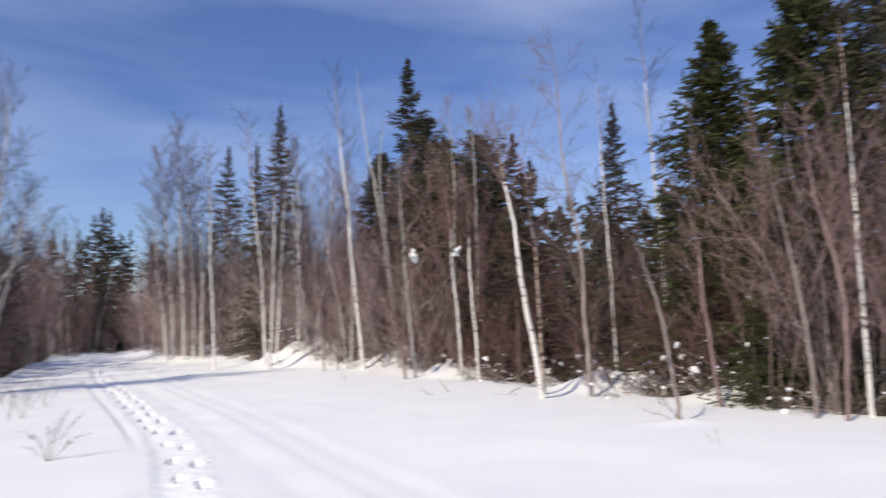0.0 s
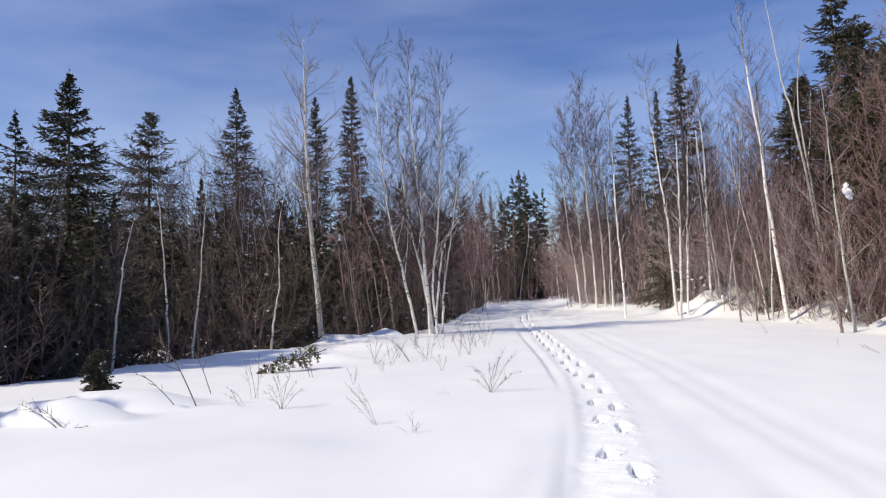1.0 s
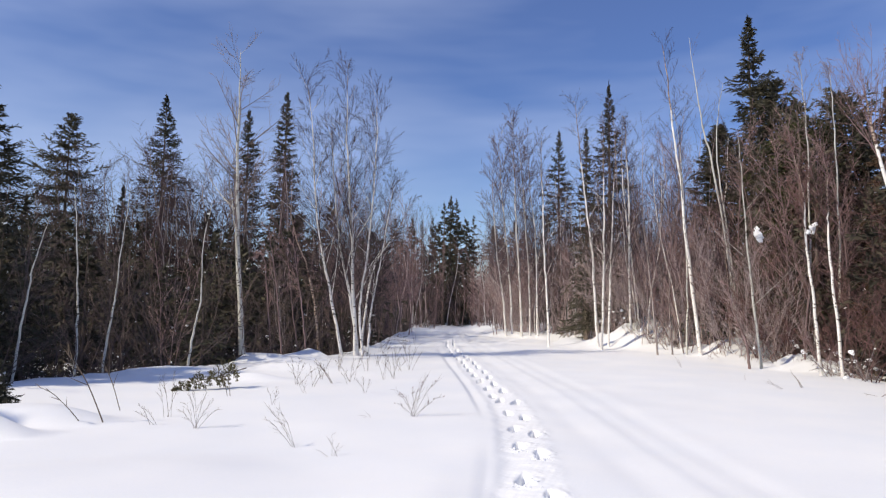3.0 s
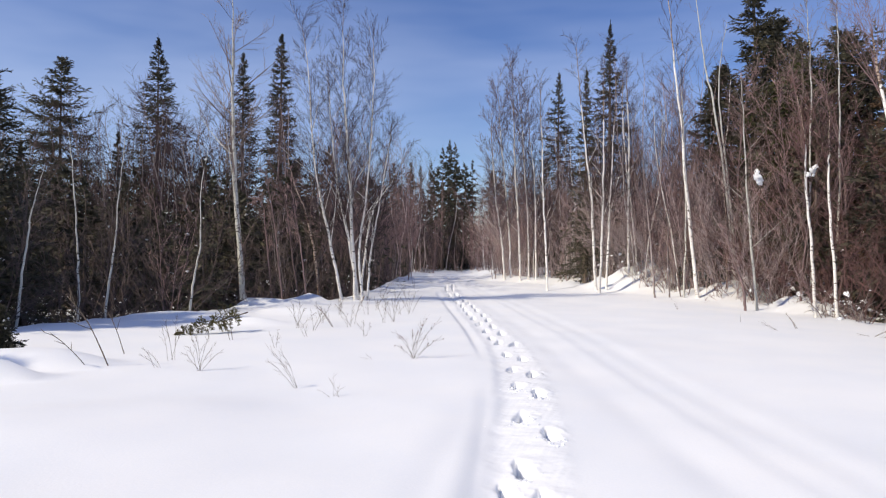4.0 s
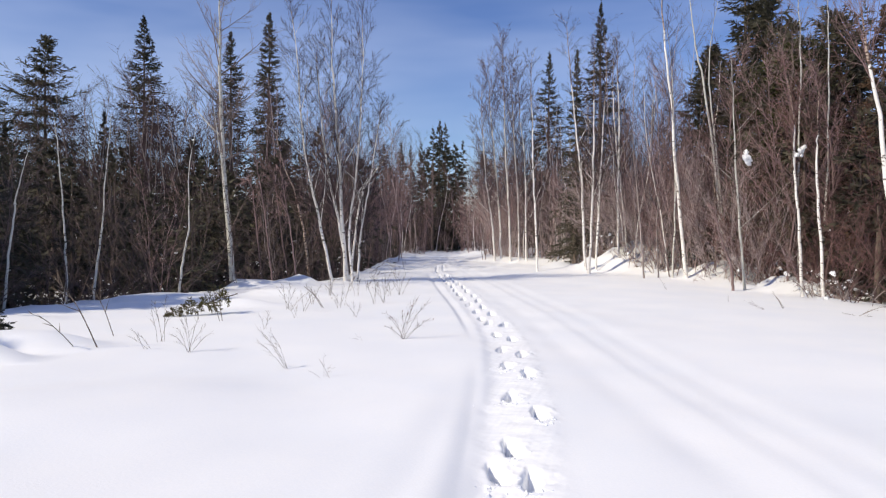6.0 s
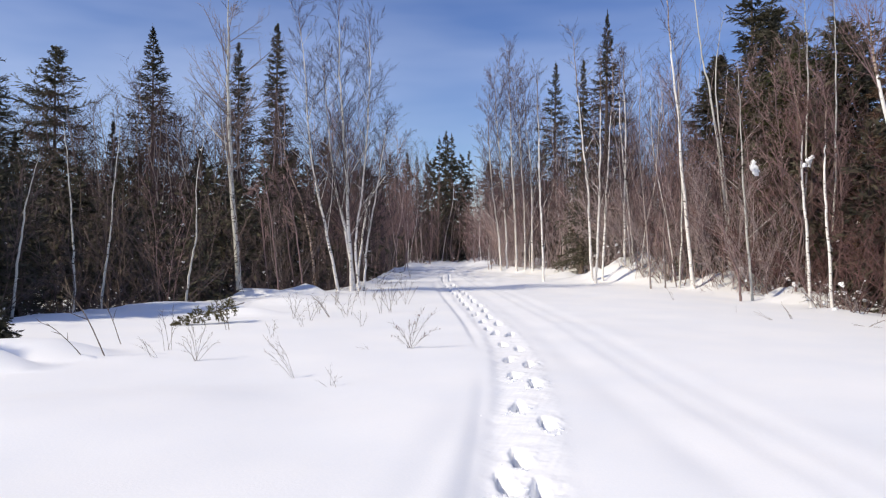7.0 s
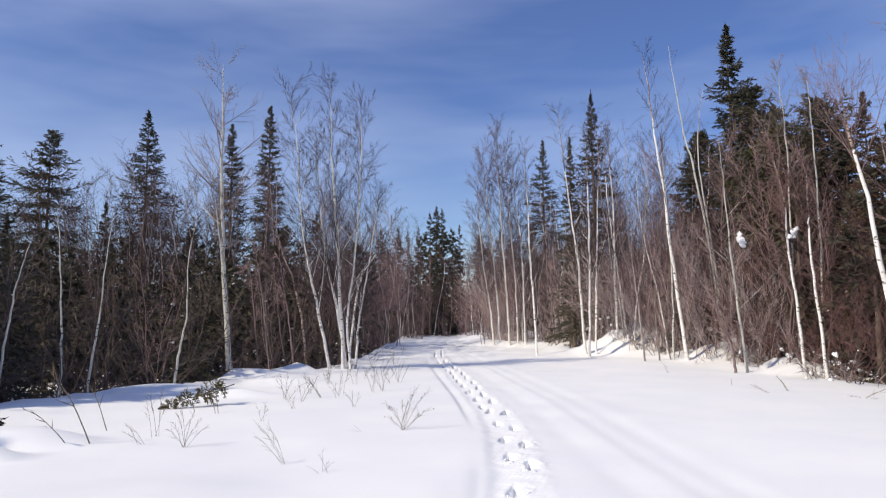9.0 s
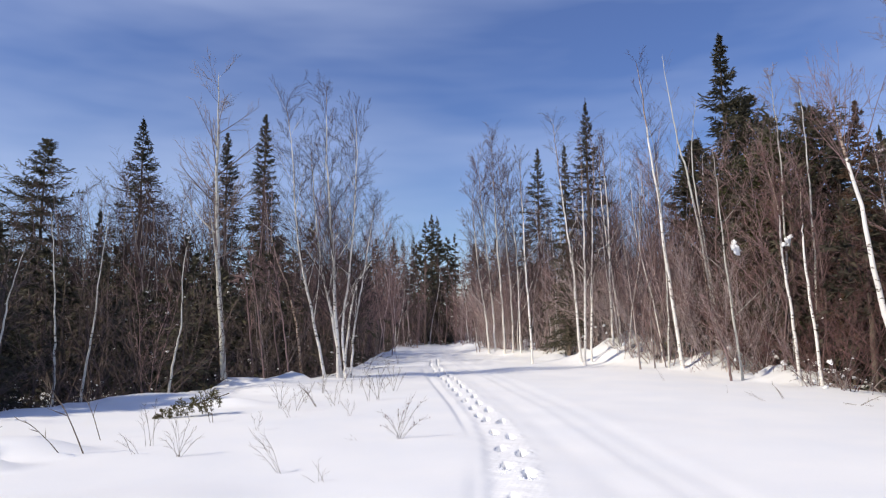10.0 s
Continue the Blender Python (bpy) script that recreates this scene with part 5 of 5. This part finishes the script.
for x, y in scatter(rng, 84, -28, -4, 12, 42, left_back, 0.9):
    tall = (2.3 + 0.125 * y) / 6 * rng.uniform(0.75, 1.05)
    if y < np.interp(x, *LEFT_EDGE) + 4 and x > -10:
        tall *= 0.75
    place(FILLERS[int(rng.integers(3))], x, y, tall, rng.uniform(0, 360), rng.uniform(0.95, 1.3))
# Tall trees mostly out of view, added to keep sun off the left wood.
for x, y in scatter(rng, 8, -40, -12, 16, 46, left_deep, 2.0):
    place(FILLERS[int(rng.integers(3))], x, y, rng.uniform(1.3, 1.8), rng.uniform(0, 360), rng.uniform(0.9, 1.1))
# Unseen from the trail; added to shade the front of the left wood.
for x, y in scatter(rng, 12, -36, -23, 3, 14, lambda a, b: a < -1.0 * b - 12, 2.2):
    place(FILLERS[int(rng.integers(3))], x, y, rng.uniform(1.3, 1.7), rng.uniform(0, 360), rng.uniform(0.9, 1.1))
for x, y in scatter(rng, 12, 8, 30, 3, 60, right_back, 1.5):
    place(FILLERS[int(rng.integers(3))], x, y, rng.uniform(0.6, 1.0), rng.uniform(0, 360), rng.uniform(0.95, 1.25))
for x, y in scatter(rng, 20, 11.5, 20, 18, 33, lambda a, b: a > np.interp(b, *RIGHT_EDGE) + 2.0 and a > 0.425 * b, 1.15):
    place(FILLERS[int(rng.integers(3))], x, y, (1.5 + 0.22 * y) / 6 * rng.uniform(0.85, 1.1), rng.uniform(0, 360), rng.uniform(0.95, 1.2))
for x, y in scatter(rng, 13, -9.5, -4.4, 28, 60, lambda a, b: a < -3.6 - 0.02 * b, 1.6):
    place(FILLERS[int(rng.integers(3))], x, y, rng.uniform(0.95, 1.3), rng.uniform(0, 360))
for x, y in scatter(rng, 20, -7, 10, 69, 80, lambda a, b: True, 1.3):
    place(FILLERS[int(rng.integers(3))], x, y, rng.uniform(1.45, 1.75), rng.uniform(0, 360), 0.9)
for x, y in scatter(rng, 10, 12, 20, 20, 30, lambda a, b: 0.48 * b < a < 0.7 * b and a > np.interp(b, *RIGHT_EDGE) + 3.6, 1.2):
    place(FILLERS[int(rng.integers(3))], x, y, rng.uniform(1.3, 1.55), rng.uniform(0, 360), 1.1)
for x, y in scatter(rng, 27, 14, 24, 6, 26, lambda a, b: a > 0.64 * b, 1.4):
    place(FILLERS[int(rng.integers(3))], x, y, rng.uniform(1.1, 1.45), rng.uniform(0, 360), 1.2)
# More unseen trees farther left, added to cast shade on the wood's edge.
for x, y in scatter(rng, 8, -20, -14.6, 8.5, 14, lambda a, b: True, 1.6):
    place(FILLERS[int(rng.integers(3))], x, y, rng.uniform(1.35, 1.6), rng.uniform(0, 360))
# The first six are out of view, added to shade mounds and bank.
for x, y, tall in ((-10.2, 6.4, 0.85), (-9.6, 7.3, 0.5), (-13.2, 11.0, 1.3), (-12.6, 12.2, 1.35), (-14.2, 12.0, 1.5), (-13.9, 10.2, 1.1), (-10.6, 16.9, 0.7), (-11.8, 17.7, 0.85), (-9.7, 18.0, 0.7), (-12.6, 16.0, 0.85)):
    place(FILLERS[int(rng.integers(3))], x, y, tall, rng.uniform(0, 360))
for x, y in scatter(rng, 16, -14, 16, 58, 90, in_end, 1.2):
    place(FILLERS[int(rng.integers(3))], x, y, rng.uniform(0.9, 1.6), rng.uniform(0, 360), rng.uniform(0.9, 1.1))


# ---- the woods beyond, too far to tell tree from tree ----
def far_woods():
    rng = np.random.default_rng(404)
    geo = Geo()
    n = 1500
    ang = np.radians(rng.uniform(-75, 75, n))
    dist = rng.uniform(62, 150, n)
    x, y = np.sin(ang) * dist, np.cos(ang) * dist
    keep = ~((np.abs(x - 0.5) < 7) & (y < 80)) & ((y < 0) | (np.abs(x) > 26) | (y > 72))
    x, y = x[keep], y[keep]
    h = rng.uniform(5, 9.5, len(x))
    m = 26
    s = (np.arange(m)[None] + rng.random((len(x), m))) / m
    a = rng.uniform(0, 6.28, (len(x), m))
    ln = 1.9 * (1 - s) * rng.uniform(0.6, 1.2, s.shape) + 0.1
    base = np.stack([x[:, None] + 0 * s, y[:, None] + 0 * s, s * h[:, None]], -1)
    out = np.stack([np.cos(a), np.sin(a), -0.25 + 0 * a], -1)
    side = np.stack([-np.sin(a), np.cos(a), 0 * a], -1)
    tipw = (0.30 * ln)[..., None]
    v = np.stack([base + np.array([0, 0, 0.35]), base + out * ln[..., None] * 0.7 - side * tipw, base + out * ln[..., None], base + out * ln[..., None] * 0.7 + side * tipw], 2).reshape(-1, 3)
    geo.add(v, np.arange(len(v)).reshape(-1, 4))
    stems = np.zeros((len(x), 3, 3))
    stems[:, :, 0], stems[:, :, 1] = x[:, None], y[:, None]
    stems[:, :, 2] = np.array([[-0.2, 0.5, 1.0]]) * h[:, None]
    tubes(geo, stems, np.array([[0.1, 0.06, 0.02]]) * np.ones((len(x), 1)), 4)
    tagged(new("far_woods", geo.mesh("far_woods", NEEDLES, False)), "dark conifer woods closing the distance", "woods", kind="stuff")
    def saplings(name, label, count, inside, box, low, high, bark, twig, thick, side, lean=0.12, curve=0.06):
        thin = Geo()
        spots = np.array(scatter(rng, count, *box, inside, 0.18))
        p0 = np.concatenate([spots, height(spots[:, 0], spots[:, 1])[:, None] - 0.05], 1)
        ln = rng.uniform(low, high, len(p0))
        stem = grow(rng, p0, unit(rng.normal(0, lean, (len(p0), 3)) + np.array([0, 0, 1])), ln, 6, curve, 0.05)
        tubes(thin, stem, thick * np.linspace(1.8, 0.8, 6)[None] * rng.uniform(0.6, 1.4, (len(p0), 1)), 3)
        woody = len(thin.f)
        p, d, l2, rad = sprout(rng, stem, np.full(stem.shape[:2], 0.02), ln, side, 0.34, 1.0, 34, 12, 0.28, 0.6)
        limbs = grow(rng, p, d, l2, 3, 0.12, 0.08)
        tubes(thin, limbs, thick * np.array([[1.0, 0.8, 0.5]]) * np.ones((len(p), 1)), 3)
        p, d, l3, rad = sprout(rng, limbs, np.full((len(p), 3), 0.008), l2, 3, 0.25, 1.0, 34, 12, 0.55, 0.5)
        tubes(thin, grow(rng, p, d, l3, 2, 0.1, 0.05), np.full((len(p), 2), thick * 0.65), 3)
        me = thin.mesh(name, twig)
        me.materials.append(bark)
        me.polygons.foreach_set("material_index", [1] * woody + [0] * (len(me.polygons) - woody))
        tagged(new(name, me), label, "thicket", kind="stuff")

    saplings("brush", "tangled reddish-brown bare brush before dark spruces", 120, lambda a, b: in_right(a - 0.1, b) and a > 0.385 * b and a < np.interp(b, *RIGHT_EDGE) + 4.5, (9, 17, 9, 28), 1.8, 7.6, TWIG_RED, TWIG_RED, 0.005, 20, 0.3, 0.14)
    saplings("sunlit_brush", "dense sunlit brush of thin bare stems", 560, lambda a, b: in_right(a - 0.05 - 0.9 * (b > 37), b) and (not 24 < b < 33 or (a * 2 + 5 * b) % 1 < 0.35) and a < np.interp(b, *RIGHT_EDGE) + 2.4, (2.6, 13, 23, 50), 1.0, 5.6, SUNLIT_BARK, SUNLIT_BARK, 0.0064, 16, 0.36, 0.14)
    saplings("thicket", "close-standing bare saplings in sunlit woods", 450, lambda a, b: in_right(a - 0.8, b) and (a < 0.39 * b or (b < 12 and (a + 3 * b) % 1 < 0.4)) and a < np.interp(b, *RIGHT_EDGE) + 7, (3, 19, 8, 46), 3.0, 7.4, SUNLIT_BARK, TWIG_BROWN, 0.0066, 17, 0.28, 0.14)
    saplings("shaded_thicket", "bare saplings in the shaded woods", 230, lambda a, b: in_left(a, b - 0.4) and -0.95 * b < a and b < np.interp(a, *LEFT_EDGE) + 12, (-20, -3.6, 11, 44), 1.8, 5.6, TWIG_SHADED, TWIG_SHADED, 0.0075, 11, 0.42, 0.14)
    saplings("far_thicket", "hazy leafless saplings deep in the wood", 320, lambda a, b: in_end(a, b), (-30, 40, 44, 96), 4.0, 8.5, TWIG_BIRCH, TWIG_BIRCH, 0.013, 8)


far_woods()
